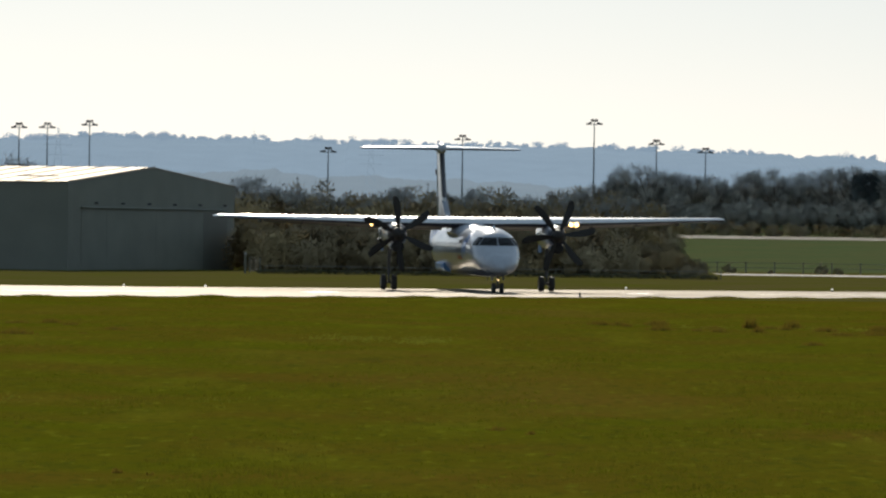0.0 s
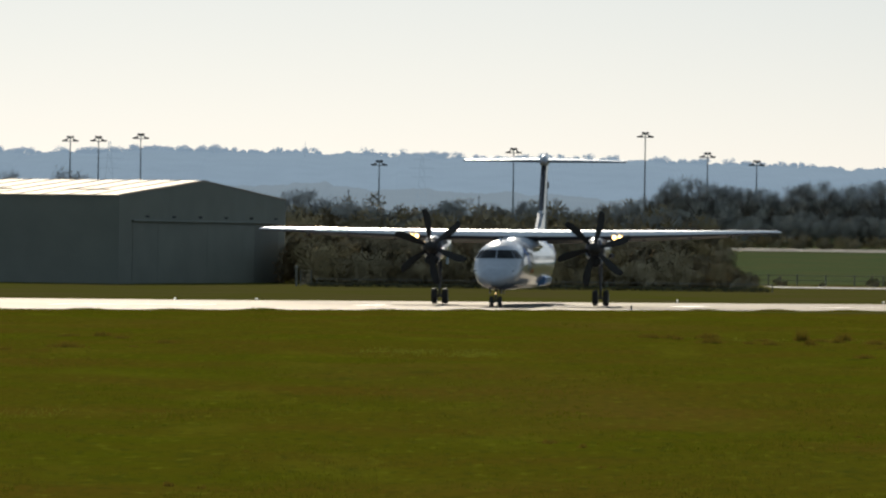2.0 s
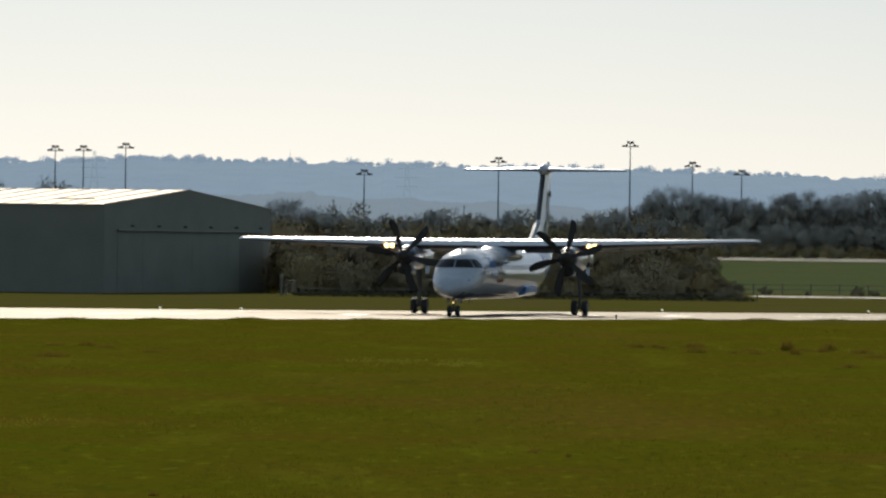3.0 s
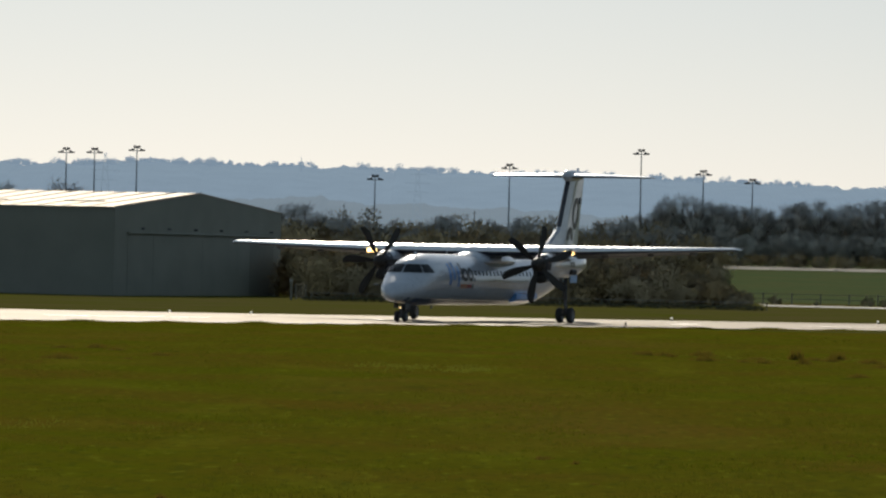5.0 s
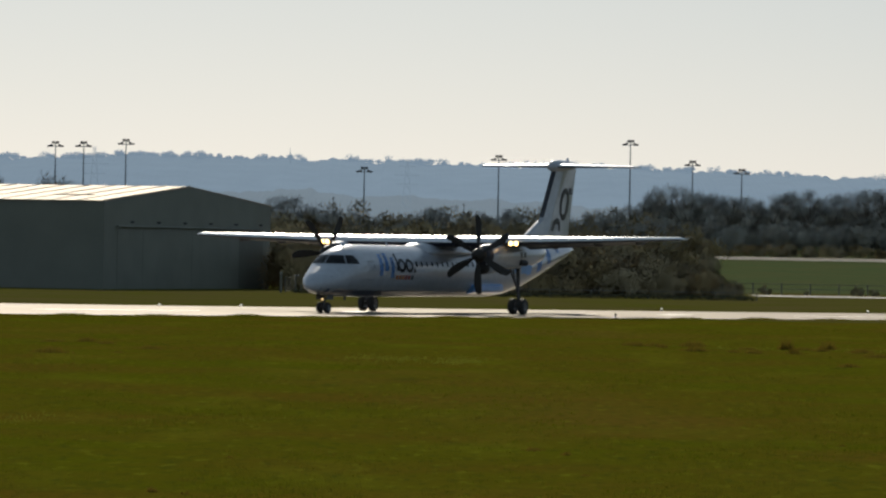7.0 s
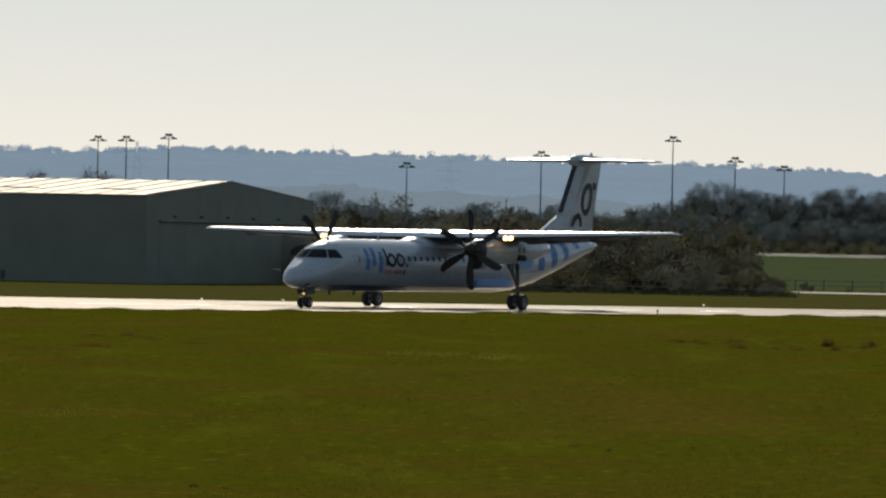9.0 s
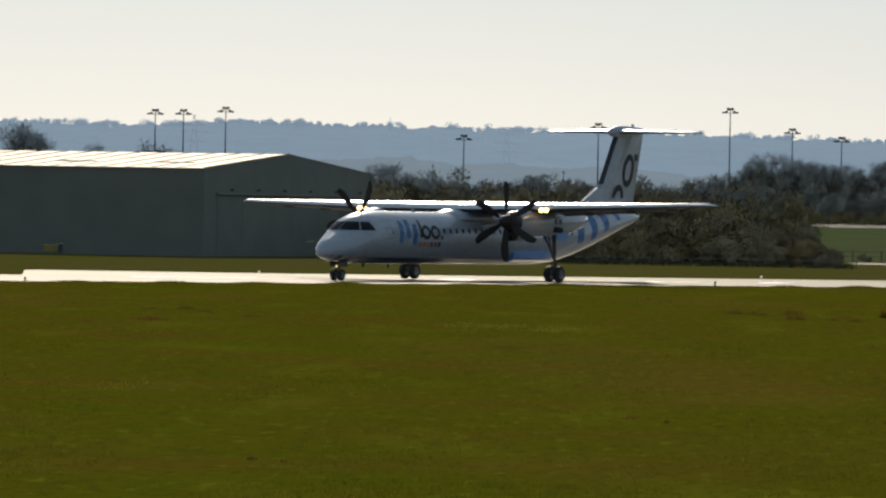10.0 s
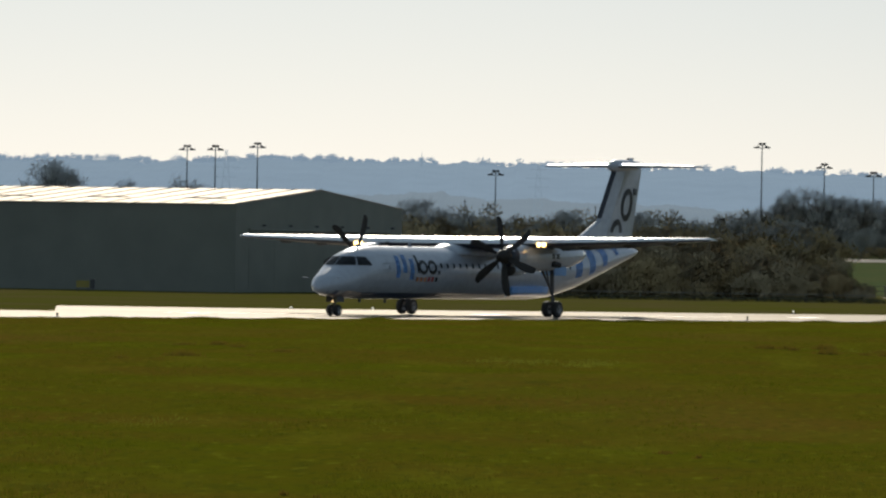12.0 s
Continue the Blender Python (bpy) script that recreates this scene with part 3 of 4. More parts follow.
def side_ring(x, z, rx, rz, wide, side, a0=0, a1=360, off=0.012):
    bm = bmesh.new()
    n = 24
    rows = []
    for i in range(n + 1):
        t = radians(a0 + (a1 - a0) * i / n)
        row = []
        for k in (0, 1):
            px, pz = x + (rx - k * wide) * math.cos(t), z + (rz - k * wide) * math.sin(t)
            row.append(bm.verts.new(skin(px, side * angle_at(px, pz), off)))
        rows.append(row)
    for a, b in zip(rows, rows[1:]):
        bm.faces.new((a[0], b[0], b[1], a[1]))
    bmesh.ops.solidify(bm, geom=bm.faces[:], thickness=0.008)
    return bm


def foil(chord, thick, n=11):
    """Outline of a wing section: x from 0 at the nose to -chord, z about 0."""
    up, lo = [], []
    for i in range(n):
        s = (1 - math.cos(math.pi * i / (n - 1))) / 2
        t = 5 * thick * (0.2969 * math.sqrt(s) - 0.126 * s - 0.3516 * s ** 2 + 0.2843 * s ** 3 - 0.1015 * s ** 4)
        camber = 0.03 * (1 - (2 * s - 0.8) ** 2) if s < 0.9 else 0.0
        up.append((-chord * s, chord * (camber + t)))
        lo.append((-chord * s, chord * (camber - t) - 0.0))
    return up + lo[-2:0:-1]


def wing_loft(stations, split=True, n=11):
    """stations: (y, x of the leading edge, z, chord, thickness). Faces: 0 upper, 1 lower, 2 leading edge."""
    bm = bmesh.new()
    rings = []
    for y, x, z, c, t in stations:
        rings.append([(x + px, y, z + pz) for px, pz in foil(c, t, n)])
    ring_loft(bm, rings)
    if split:
        k = 2 * n - 2
        for f in bm.faces:
            if len(f.verts) != 4:
                continue
            f.material_index = 0
        for i, f in enumerate([f for f in bm.faces if len(f.verts) == 4]):
            j = i % k
            f.material_index = 2 if j in (k - 1, k - 2) else 0 if j < n - 1 else 1
    return bm


def fin_side(x, z):
    """Half thickness of the fin, a little proud of its skin."""
    xl, xt = float(np.interp(z, [3.3, 5.1, 7.95], [-10.9, -11.95, -13.65])), float(np.interp(z, [3.3, 5.1, 7.95], [-15.6, -16.0, -16.75]))
    w = float(np.interp(z, [3.3, 5.1, 7.95], [0.24, 0.2, 0.15]))
    return float(np.interp(x, [xt, xt + 1.2, xl - 1.2, xl - 0.25, xl], [0, 0.6 * w, w, 0.6 * w, 0])) + 0.016


def aircraft():
    ac = thing("airliner", "white twin-propeller airliner with blue markings taxiing on the runway", "aircraft")
    # fuselage
    bm = bmesh.new()
    xs = [15.55, 15.52, 15.45, 15.3, 15.1, 14.85, 14.6, 14.3, 14.05, 13.8, 13.5, 13.2, 12.95, 12.6, 12.2, 11.6, 11] + [9 - 2 * i for i in range(7)] + [-4.8, -5.6, -6.5, -7.5, -8.5, -9.5, -10.5, -11.5, -12.5, -13.5, -14.5, -15.1, -15.7, -16.1, -16.3]
    ring_loft(bm, [[skin(x, 360 * i / 40) for i in range(40)] for x in xs])
    body = part("fuselage", bm, PAINT, ac, "glossy white fuselage", smooth=True)
    # dark lower band along the belly
    for s in (1, -1):
        xs2 = [15.2, 14.7, 14.0, 13.0, 11.5, 8, 4, 1.6, -1.5, -4.6]
        bm = bmesh.new()
        g = [[bm.verts.new(skin(x, s * a, 0.01)) for a in np.linspace(angle_at(x, np.interp(x, [-4.6, 1.6, 13, 15.2], [1.04, 1.12, 1.2, 1.3])), 178, 7)] for x in xs2]
        for a, b in zip(g, g[1:]):
            for j in range(6):
                bm.faces.new((a[j], b[j], b[j + 1], a[j + 1]))
        bmesh.ops.solidify(bm, geom=bm.faces[:], thickness=0.006)
        part("belly_band", bm, BELLY, body, "dark blue painted belly band", smooth=True)
        # cockpit glazing
        part("windscreen", glazing(0.006, 0.52, s), GLASS, body, "dark windscreen pane")
        part("cockpit_window", glazing(0.56, 1.0, s), GLASS, body, "dark cockpit side pane")
        # cabin windows
        for i in range(22):
            x = 5.9 - i * 0.62
            if -11 < x:
                part("cabin_window", side_panel(x - 0.09, x + 0.09, 2.44, 2.68, s, 0.01), CABINGLASS, body)
        # doors
        for x0, x1, z0, z1 in ((10.75, 11.5, 1.35, 3.05), (-7.3, -6.6, 1.6, 3.1)):
            part("cabin_door", side_panel(x0, x1, z0, z1, s, 0.003), PAINT, body)
        part("door_handle", side_panel(10.85, 10.93, 2.35, 2.55, s, 0.02), INK, body)
        # markings: blue leaning bars, dark rings and a row of small squares
        for x0, z0, z1, l in ((10.05, 1.95, 3.04, -0.12), (9.4, 2.2, 3.1, -0.12), (8.75, 1.85, 2.9, -0.12)):
            part("marking", side_panel(x0 - 0.16, x0 + 0.22, z0, z1, s, 0.012, l), SKYBLUE, body)
        part("marking", side_panel(8.05, 8.25, 2.2, 3.08, s), INK, body)
        for x0 in (7.66, 6.78):
            part("marking", side_ring(x0, 2.48, 0.43, 0.36, 0.17, s), INK, body)
        part("marking", side_panel(6.08, 6.28, 2.12, 2.32, s), INK, body)
        for i in range(6):
            x = 8.2 - i * 0.36
            part("marking", side_panel(x - 0.11, x + 0.11, 1.76, 1.98, s), (ORANGE, ORANGE, ORANGE, RED, RED, INK)[i], body)
        for x, w, a1 in ((-8.35, 0.5, 108), (-10.0, 0.46, 112), (-11.6, 0.42, 100), (-13.3, 0.3, 70)):
            part("marking", patch([(x + w, 22), (x - w, 22), (x - w * 0.6 + 0.15, a1), (x + w * 0.8 + 0.15, a1)], 0.012, 4, 8, s), SKYBLUE, body)
        # belly fairing
        bm = bmesh.new()
        rings = []
        for x, w in ((-1.2, 0.6), (-1.6, 1), (-4.2, 1), (-4.9, 0.5)):
            rings.append([(x, s * 0.8, 1.0), (x, s * (1.05 + 0.16 * w), 1.1), (x, s * (1.1 + 0.24 * w), 1.2), (x, s * (1.12 + 0.25 * w), 1.48), (x, s * 1.0, 1.62)])
        ring_loft(bm, rings)
        part("belly_fairing", bm, SKYBLUE, ac, "light blue wing-root gear fairing")
    for x, z0 in ((9.2, 0.86), (11.6, 0.87)):
        part("blade_antenna", box_bm((x - 0.12, -0.02, z0 - 0.2), (x + 0.1, 0.02, z0 + 0.05), 0.01), INK, body)
    part("blade_antenna", box_bm((6.75, -0.02, 3.48), (7.0, 0.02, 3.74), 0.01), PAINT, body)
    part("pitot_tube", tube_bm((14.9, 0.95, 1.9), (15.25, 1.06, 1.9), 0.025), STEEL, body)
    part("pitot_tube", tube_bm((14.9, -0.95, 1.9), (15.25, -1.06, 1.9), 0.025), STEEL, body)
    part("beacon", tube_bm((11.9, 0, 3.46), (11.9, 0, 3.62), 0.09, 0.05), EDGE, body)
    # wing
    st = [(14.21, 1.0, 4.0, 0.85, 0.12), (13.95, 1.25, 4.0, 1.15, 0.17), (9.3, 2.25, 3.85, 2.05, 0.19), (4.4, 3.2, 3.70, 3.0, 0.2), (1.3, 3.25, 3.68, 3.1, 0.2)]
    st = st + [(-y, x, z, c, t) for y, x, z, c, t in st[::-1]]
    wing = part("wing", wing_loft(st), [WINGTOP, WINGUNDER_SHADED, BOOT], ac, "long straight white wing with dark leading edge", smooth=True, at=pose(0, 0, 0, 0.3))
    for s in (1, -1):
        # flaps a little lowered behind the wing
        for y0, y1 in ((1.5, 3.7), (5.1, 8.2), (8.25, 11.4)):
            bm = bmesh.new()
            rings = []
            for y in (y0, y1):
                x, z, c = [float(np.interp(y, [1.3, 4.4, 9.3, 13.95], v)) for v in ((3.25, 3.2, 2.25, 1.25), (3.68, 3.70, 3.85, 4.0), (3.1, 3.0, 2.05, 1.15))]
                rings.append([(x - c * u, s * y, z + c * w) for u, w in ((0.72, -0.02), (0.76, 0.0), (0.88, -0.03), (1.04, -0.115), (0.88, -0.075), (0.76, -0.06))])
            ring_loft(bm, rings)
            part("flap", bm, WINGUNDER_SHADED, wing, "lowered flap on the trailing edge")
    for s in (1, -1):
        for y in (6.8, 9.3, 11.6):
            bm = bmesh.new()
            x0, z0 = float(np.interp(y, [4.4, 14], [1.0, 0.6])), float(np.interp(y, [4.4, 14], [3.55, 4.0]))
            ring_loft(bm, [[(x0 + dx, s * y + w * math.cos(radians(a)), z0 + dz + w * 1.6 * math.sin(radians(a))) for a in range(0, 360, 45)] for dx, w, dz in ((0.6, 0.02, 0), (0.2, 0.09, -0.08), (-0.6, 0.1, -0.06), (-1.3, 0.02, 0.05))])
            part("flap_track_fairing", bm, WINGUNDER_SHADED, wing, smooth=True)
        for y in (5.36, 5.66):
            bm = bmesh.new()
            bmesh.ops.create_uvsphere(bm, u_segments=12, v_segments=8, radius=0.125)
            part("landing_light", bm, LANDING, wing, "lit warm landing light", at=pose(3.03, s * y, 3.69))
        part("static_wick", tube_bm((0.35, s * 14.2, 4.1), (-0.2, s * 14.25, 4.1), 0.02, 0.01, 5), INK, wing)
    # fairing over the wing root
    bm = bmesh.new()
    rings = []
    for x, w, z in ((4.4, 0.35, 3.5), (4.0, 0.7, 3.57), (3.6, 0.95, 3.66), (3.1, 1.1, 3.78), (1.8, 1.15, 3.92), (0.6, 1.15, 3.9), (-1.0, 1.05, 3.8), (-2.6, 0.7, 3.66), (-3.6, 0.3, 3.52)):
        rings.append([(x, w * 1.1 * math.cos(radians(a)), 3.1 + (z - 3.1) * math.sin(radians(a))) for a in range(0, 181, 15)])
    ring_loft(bm, rings)
    part("wing_root_fairing", bm, PAINT, ac, smooth=True)
    # tail
    bm = bmesh.new()
    rings = []
    for z, xl, xt, w in ((3.3, -10.9, -15.6, 0.24), (5.1, -11.95, -16.0, 0.2), (7.95, -13.65, -16.75, 0.15)):
        rings.append([(xl, 0, z), (xl - 0.25, w * 0.6, z), (xl - 1.2, w, z), (xt + 1.2, w * 0.6, z), (xt, 0, z), (xt + 1.2, -w * 0.6, z), (xl - 1.2, -w, z), (xl - 0.25, -w * 0.6, z)])
    ring_loft(bm, rings)
    fin = part("fin", bm, PAINT, ac, "tall white swept fin with dark rings", smooth=False)
    bm = bmesh.new()
    rings = []
    for x, z, w in ((-6.6, 3.52, 0.04), (-8.0, 3.74, 0.1), (-10.2, 4.2, 0.15), (-12.2, 5.1, 0.18)):
        rings.append([(x, -w * 1.4, 3.3), (x, -w, z - 0.05), (x, 0, z), (x, w, z - 0.05), (x, w * 1.4, 3.3)])
    ring_loft(bm, rings)
    part("dorsal_fin", bm, PAINT, fin)
    bm = bmesh.new()
    rings = []
    for z in (5.2, 7.75):
        xl = float(np.interp(z, [5.1, 7.95], [-11.95, -13.65]))
        w = 0.1
        rings.append([(xl + 0.015, -0.01, z), (xl + 0.015, 0.01, z), (xl - 0.26, w * 1.45, z), (xl - 0.28, w * 1.3, z), (xl - 0.28, -w * 1.3, z), (xl - 0.26, -w * 1.45, z)])
    ring_loft(bm, rings)
    part("deicing_boot", bm, BOOT, fin, "black rubber de-icing boot")
    for s in (1, -1):
        for cx, cz, rx, rz, a0, a1 in ((-15.0, 5.95, 0.68, 0.9, 0, 360), (-13.75, 4.4, 0.68, 0.78, 5, 175)):
            bm = bmesh.new()
            rows = []
            for i in range(29):
                t = radians(a0 + (a1 - a0) * i / 28)
                row = []
                for k in (0, 0.33):
                    px, pz = cx + (rx - k) * math.cos(t) - 0.18 * math.sin(t), cz + (rz - k) * math.sin(t)
                    row.append(bm.verts.new((px, s * fin_side(px, pz), pz)))
                rows.append(row)
            for a, b in zip(rows, rows[1:]):
                bm.faces.new((a[0], b[0], b[1], a[1]))
            bmesh.ops.solidify(bm, geom=bm.faces[:], thickness=0.012)
            part("marking", bm, INK, fin)
        part("marking", box_bm((-16.05, s * 0.09 - 0.03, 6.5), (-15.8, s * 0.09 + 0.03, 6.85)), INK, fin)
    st = [(4.64, -14.35, 8.0, 1.0, 0.10), (4.5, -14.3, 8.0, 1.15, 0.11), (0.2, -13.75, 8.0, 2.1, 0.12)]
    st = st + [(-y, x, z, c, t) for y, x, z, c, t in st[::-1]]
    part("tailplane", wing_loft(st), [WINGTOP, WINGUNDER_SHADED, BOOT], ac, smooth=True)
    bm = bmesh.new()
    ring_loft(bm, [[(x, r * 0.8 * math.cos(radians(a)), 8.0 + dz + r * math.sin(radians(a))) for a in range(0, 360, 30)] for x, r, dz in ((-13.1, 0.04, 0), (-13.25, 0.2, 0), (-13.7, 0.32, 0.02), (-14.6, 0.34, 0.05), (-16.2, 0.22, 0.1), (-17.1, 0.08, 0.16))])
    part("tail_bullet", bm, PAINT, ac, smooth=True)
    part("tail_beacon", tube_bm((-15.6, 0, 8.3), (-15.6, 0, 8.5), 0.1, 0.06), EDGE, ac)
    # engines
    props = []
    for s in (1, -1):
        bm = bmesh.new()
        rings = []
        for x, zc, hw, hz in ((4.72, 3.08, 0.36, 0.38), (4.5, 3.06, 0.46, 0.5), (3.8, 3.03, 0.56, 0.64), (2.6, 3.05, 0.6, 0.72), (0.6, 3.08, 0.58, 0.70), (-1.2, 3.12, 0.5, 0.58), (-2.5, 3.2, 0.34, 0.4), (-3.2, 3.28, 0.1, 0.16)):
            rings.append([(x, s * 4.4 + hw * math.copysign(abs(math.cos(radians(a))) ** 0.8, math.cos(radians(a))), zc + hz * math.copysign(abs(math.sin(radians(a))) ** 0.8, math.sin(radians(a)))) for a in range(0, 360, 15)])
        ring_loft(bm, rings)
        nac = part("nacelle", bm, PAINT, ac, "white engine nacelle under the wing", smooth=True)
        bm = bmesh.new()
        ring_loft(bm, [[(x, s * 4.4 + w * math.cos(radians(a)), z + h * math.sin(radians(a))) for a in range(0, 360, 30)] for x, w, h, z in ((4.35, 0.385, 0.30, 2.40), (3.6, 0.42, 0.33, 2.46), (1.8, 0.3, 0.25, 2.7))])
        scoop = part("intake_scoop", bm, PAINT, nac, smooth=True)
        bm = bmesh.new()
        ring_loft(bm, [[(x, s * 4.4 + w * math.cos(radians(a)), z + h * math.sin(radians(a))) for a in range(0, 360, 30)] for x, w, h, z in ((4.62, 0.3, 0.22, 2.38), (4.55, 0.37, 0.29, 2.38), (4.33, 0.39, 0.305, 2.40))])
        part("intake_lip", bm, BLADEMAT, scoop, "black rubber intake lip", smooth=True)
        # ring in the boot's black, added for the shade on the nacelle's front
        bm = bmesh.new()
        ring_loft(bm, [[(x, s * 4.4 + hw * math.cos(radians(a)), 3.07 + hz * math.sin(radians(a))) for a in range(0, 360, 15)] for x, hw, hz in ((4.76, 0.30, 0.32), (4.74, 0.40, 0.43), (4.48, 0.49, 0.53), (4.2, 0.535, 0.59))], False)
        part("nacelle_front_shade", bm, BOOT, nac, "dark ring painting the shade on the nacelle front", smooth=True)
        part("gear_door", box_bm((-0.7, s * 4.4 - 0.40, 2.15), (0.5, s * 4.4 - 0.37, 2.6), 0.01), SKYBLUE, nac)
        part("gear_door", box_bm((-0.7, s * 4.4 + 0.37, 2.15), (0.5, s * 4.4 + 0.40, 2.6), 0.01), SKYBLUE, nac)
        part("exhaust", tube_bm((1.0, s * 4.4 + s * 0.5, 2.75), (0.4, s * 4.4 + s * 0.62, 2.7), 0.16, 0.15), DARK, nac)
        for x in (0.45, 0.9):
            part("marking", box_bm((x - 0.15, s * 4.98 - 0.02, 3.0), (x + 0.13, s * 4.98 + 0.005, 3.27)), INK, nac)
        # propeller
        bm = bmesh.new()
        ring_loft(bm, [[(x, r * math.cos(radians(a)), r * math.sin(radians(a))) for a in range(0, 360, 20)] for x, r in ((0.5, 0.03), (0.42, 0.16), (0.2, 0.3), (-0.1, 0.38), (-0.25, 0.39))])
        prop = part("propeller", bm, BLADEMAT, ac, "black six-bladed propeller, turning", smooth=True, at=pose(4.98, s * 4.4, 3.1))
        for i in range(6):
            bm = bmesh.new()
            rings = []
            for r, c, tw, back in ((0.25, 0.17, 45, 0), (0.5, 0.23, 36, 0.0), (0.9, 0.35, 26, 0.02), (1.3, 0.41, 20, 0.03), (1.65, 0.41, 16, 0.02), (1.93, 0.33, 13, -0.03), (2.055, 0.2, 12, -0.08)):
                rr = []
                for k in range(8):
                    a = radians(45 * k)
                    u, v = 0.5 * c * math.cos(a), 0.045 * c * math.sin(a) + 0.0
                    rr.append((u * math.sin(radians(tw)) * 0.8 + v, u * math.cos(radians(tw)) + back + 0.02 * math.sin(a), r))
                rings.append(rr)
            ring_loft(bm, rings)
            part("blade", bm, BLADEMAT, prop, smooth=True, at=pose(0, 0, 0, 60 * i))
        props.append(prop)
    # undercarriage
    wheels = []

    def wheel(parent, x, y, r, w):
        bm = bmesh.new()
        prof = [(0.55, -0.5), (0.86, -0.5), (0.97, -0.36), (1.0, 0), (0.97, 0.36), (0.86, 0.5), (0.55, 0.5)]
        ring_loft(bm, [[(r * p * math.cos(radians(a)), w * q, r * p * math.sin(radians(a))) for a in range(0, 360, 15)] for p, q in prof], False, 0)
        ring_loft(bm, [[(r * p * math.cos(radians(a)), w * q, r * p * math.sin(radians(a))) for a in range(0, 360, 15)] for p, q in ((0.55, -0.5), (0.5, -0.36), (0.2, -0.3), (0.2, 0.3), (0.5, 0.36), (0.55, 0.5))], False, 1)
        for k in range(6):
            a = radians(60 * k)
            tube(bm, (r * 0.36 * math.cos(a), -w * 0.42, r * 0.36 * math.sin(a)), (r * 0.36 * math.cos(a), w * 0.42, r * 0.36 * math.sin(a)), r * 0.06, None, 5, 0)
        ob = part("wheel", bm, [TYRE, HUB], parent, "black tyre on a grey hub", smooth=False, at=pose(x, y, r))
        wheels.append((ob, x, y, r))

    for s in (1, -1):
        bm = bmesh.new()
        y = s * 4.4
        tube(bm, (0.1, y, 2.7), (0, y, 1.35), 0.11, 0.10, 10)
        tube(bm, (0, y, 1.4), (0, y, 0.42), 0.075, 0.075, 10)
        tube(bm, (0, y - 0.4, 0.42), (0, y + 0.4, 0.42), 0.07, 0.07, 8)
        tube(bm, (0.05, y, 1.3), (1.25, y, 2.6), 0.06, 0.06, 8)
        tube(bm, (0.05, y - 0.05, 1.2), (0.55, y - 0.1, 2.6), 0.04, 0.04, 6)
        tube(bm, (-0.05, y, 1.15), (-0.28, y, 0.8), 0.035, 0.035, 6)
        tube(bm, (-0.28, y, 0.8), (-0.05, y, 0.5), 0.035, 0.035, 6)
        gear = part("main_gear", bm, STRUT, ac, "steel main undercarriage leg", smooth=False)
        for d in (-0.29, 0.29):
            wheel(gear, 0, y + d, 0.42, 0.30)
    bm = bmesh.new()
    tube(bm, (13.9, 0, 1.1), (13.94, 0, 0.28), 0.07, 0.06, 10)
    tube(bm, (13.94, -0.28, 0.28), (13.94, 0.28, 0.28), 0.05, 0.05, 8)
    tube(bm, (13.9, 0, 0.6), (13.2, 0, 1.1), 0.04, 0.04, 6)
    gear = part("nose_gear", bm, STRUT, ac, "steel nose undercarriage leg")
    for d in (-0.21, 0.21):
        wheel(gear, 13.94, d, 0.29, 0.2)
    for s in (1, -1):
        part("nose_gear_door", box_bm((13.5, s * 0.3 - 0.015, 0.7), (14.2, s * 0.3 + 0.015, 0.96), 0.01), STRUT, gear)
    bm = bmesh.new()
    bmesh.ops.create_uvsphere(bm, u_segments=10, v_segments=6, radius=0.05)
    part("taxi_light", bm, TAXILAMP, gear, "small lit taxi light", at=pose(14.08, 0, 0.72))
    return ac, props, wheels


airliner, propellers, gear_wheels = aircraft()


# ---------------------------------------------------------------- airfield details
def edge_light(x, y, high, lit):
    m = thing("runway_edge_light", "small low runway edge light on a short stem", "runway light", "runway edge lights", at=pose(x, y, 0))
    part("stem", tube_bm((0, 0, -0.05), (0, 0, high), 0.05, 0.04, 8), LAMPBODY, m)
    part("base_plate", tube_bm((0, 0, 0.0), (0, 0, 0.05), 0.16, 0.14, 10), LAMPBODY, m)
    bm = bmesh.new()
    ring_loft(bm, [[(r * math.cos(radians(a)), r * math.sin(radians(a)), z) for a in range(0, 360, 45)] for z, r in ((high, 0.04), (high + 0.03, 0.06), (high + 0.08, 0.055), (high + 0.1, 0.02))])
    part("lamp_glass", bm, SIGNAL if lit else GLASS, m)


for x, y, z, lit in ((9.4, 315.5, 0.16, False), (-23.4, 284.0, 0.12, False), (13.3, 357.0, 0.1, True), (25.8, 364.5, 0.1, True), (-15.0, 338.5, 0.05, True), (-10.6, 341.2, 0.05, True), (40, 373, 0.1, True)):
    edge_light(x, y, z, lit)


def paint_mark(x0, y0, x1, y1, wide):
    bm = bmesh.new()
    d = Vector((x1 - x0, y1 - y0, 0)).normalized()
    n = Vector((-d.y, d.x, 0)) * wide / 2
    a, b = Vector((x0, y0, 0.032)), Vector((x1, y1, 0.032))
    lo = [bm.verts.new(p) for p in (a - n, b - n, b + n, a + n)]
    f = bm.faces.new(lo)
    r = bmesh.ops.extrude_face_region(bm, geom=[f])
    for v in [v for v in r["geom"] if isinstance(v, bmesh.types.BMVert)]:
        v.co.z += 0.004
    tagged(new("runway_marking", mesh_of("runway_marking", bm, PAINTMARK)), "worn white paint stripe on the runway", "marking", "runway markings", "structure")


for x0, y0, x1, y1, w in ((-4.6, 322, -3.2, 324.5, 0.9), (12.5, 335, 14.0, 337.4, 0.9), (-20, 309.5, -12, 316, 0.3), (20, 340, 30, 348, 0.3), (3, 328, 9, 333, 0.3)):
    paint_mark(x0, y0, x1, y1, w)


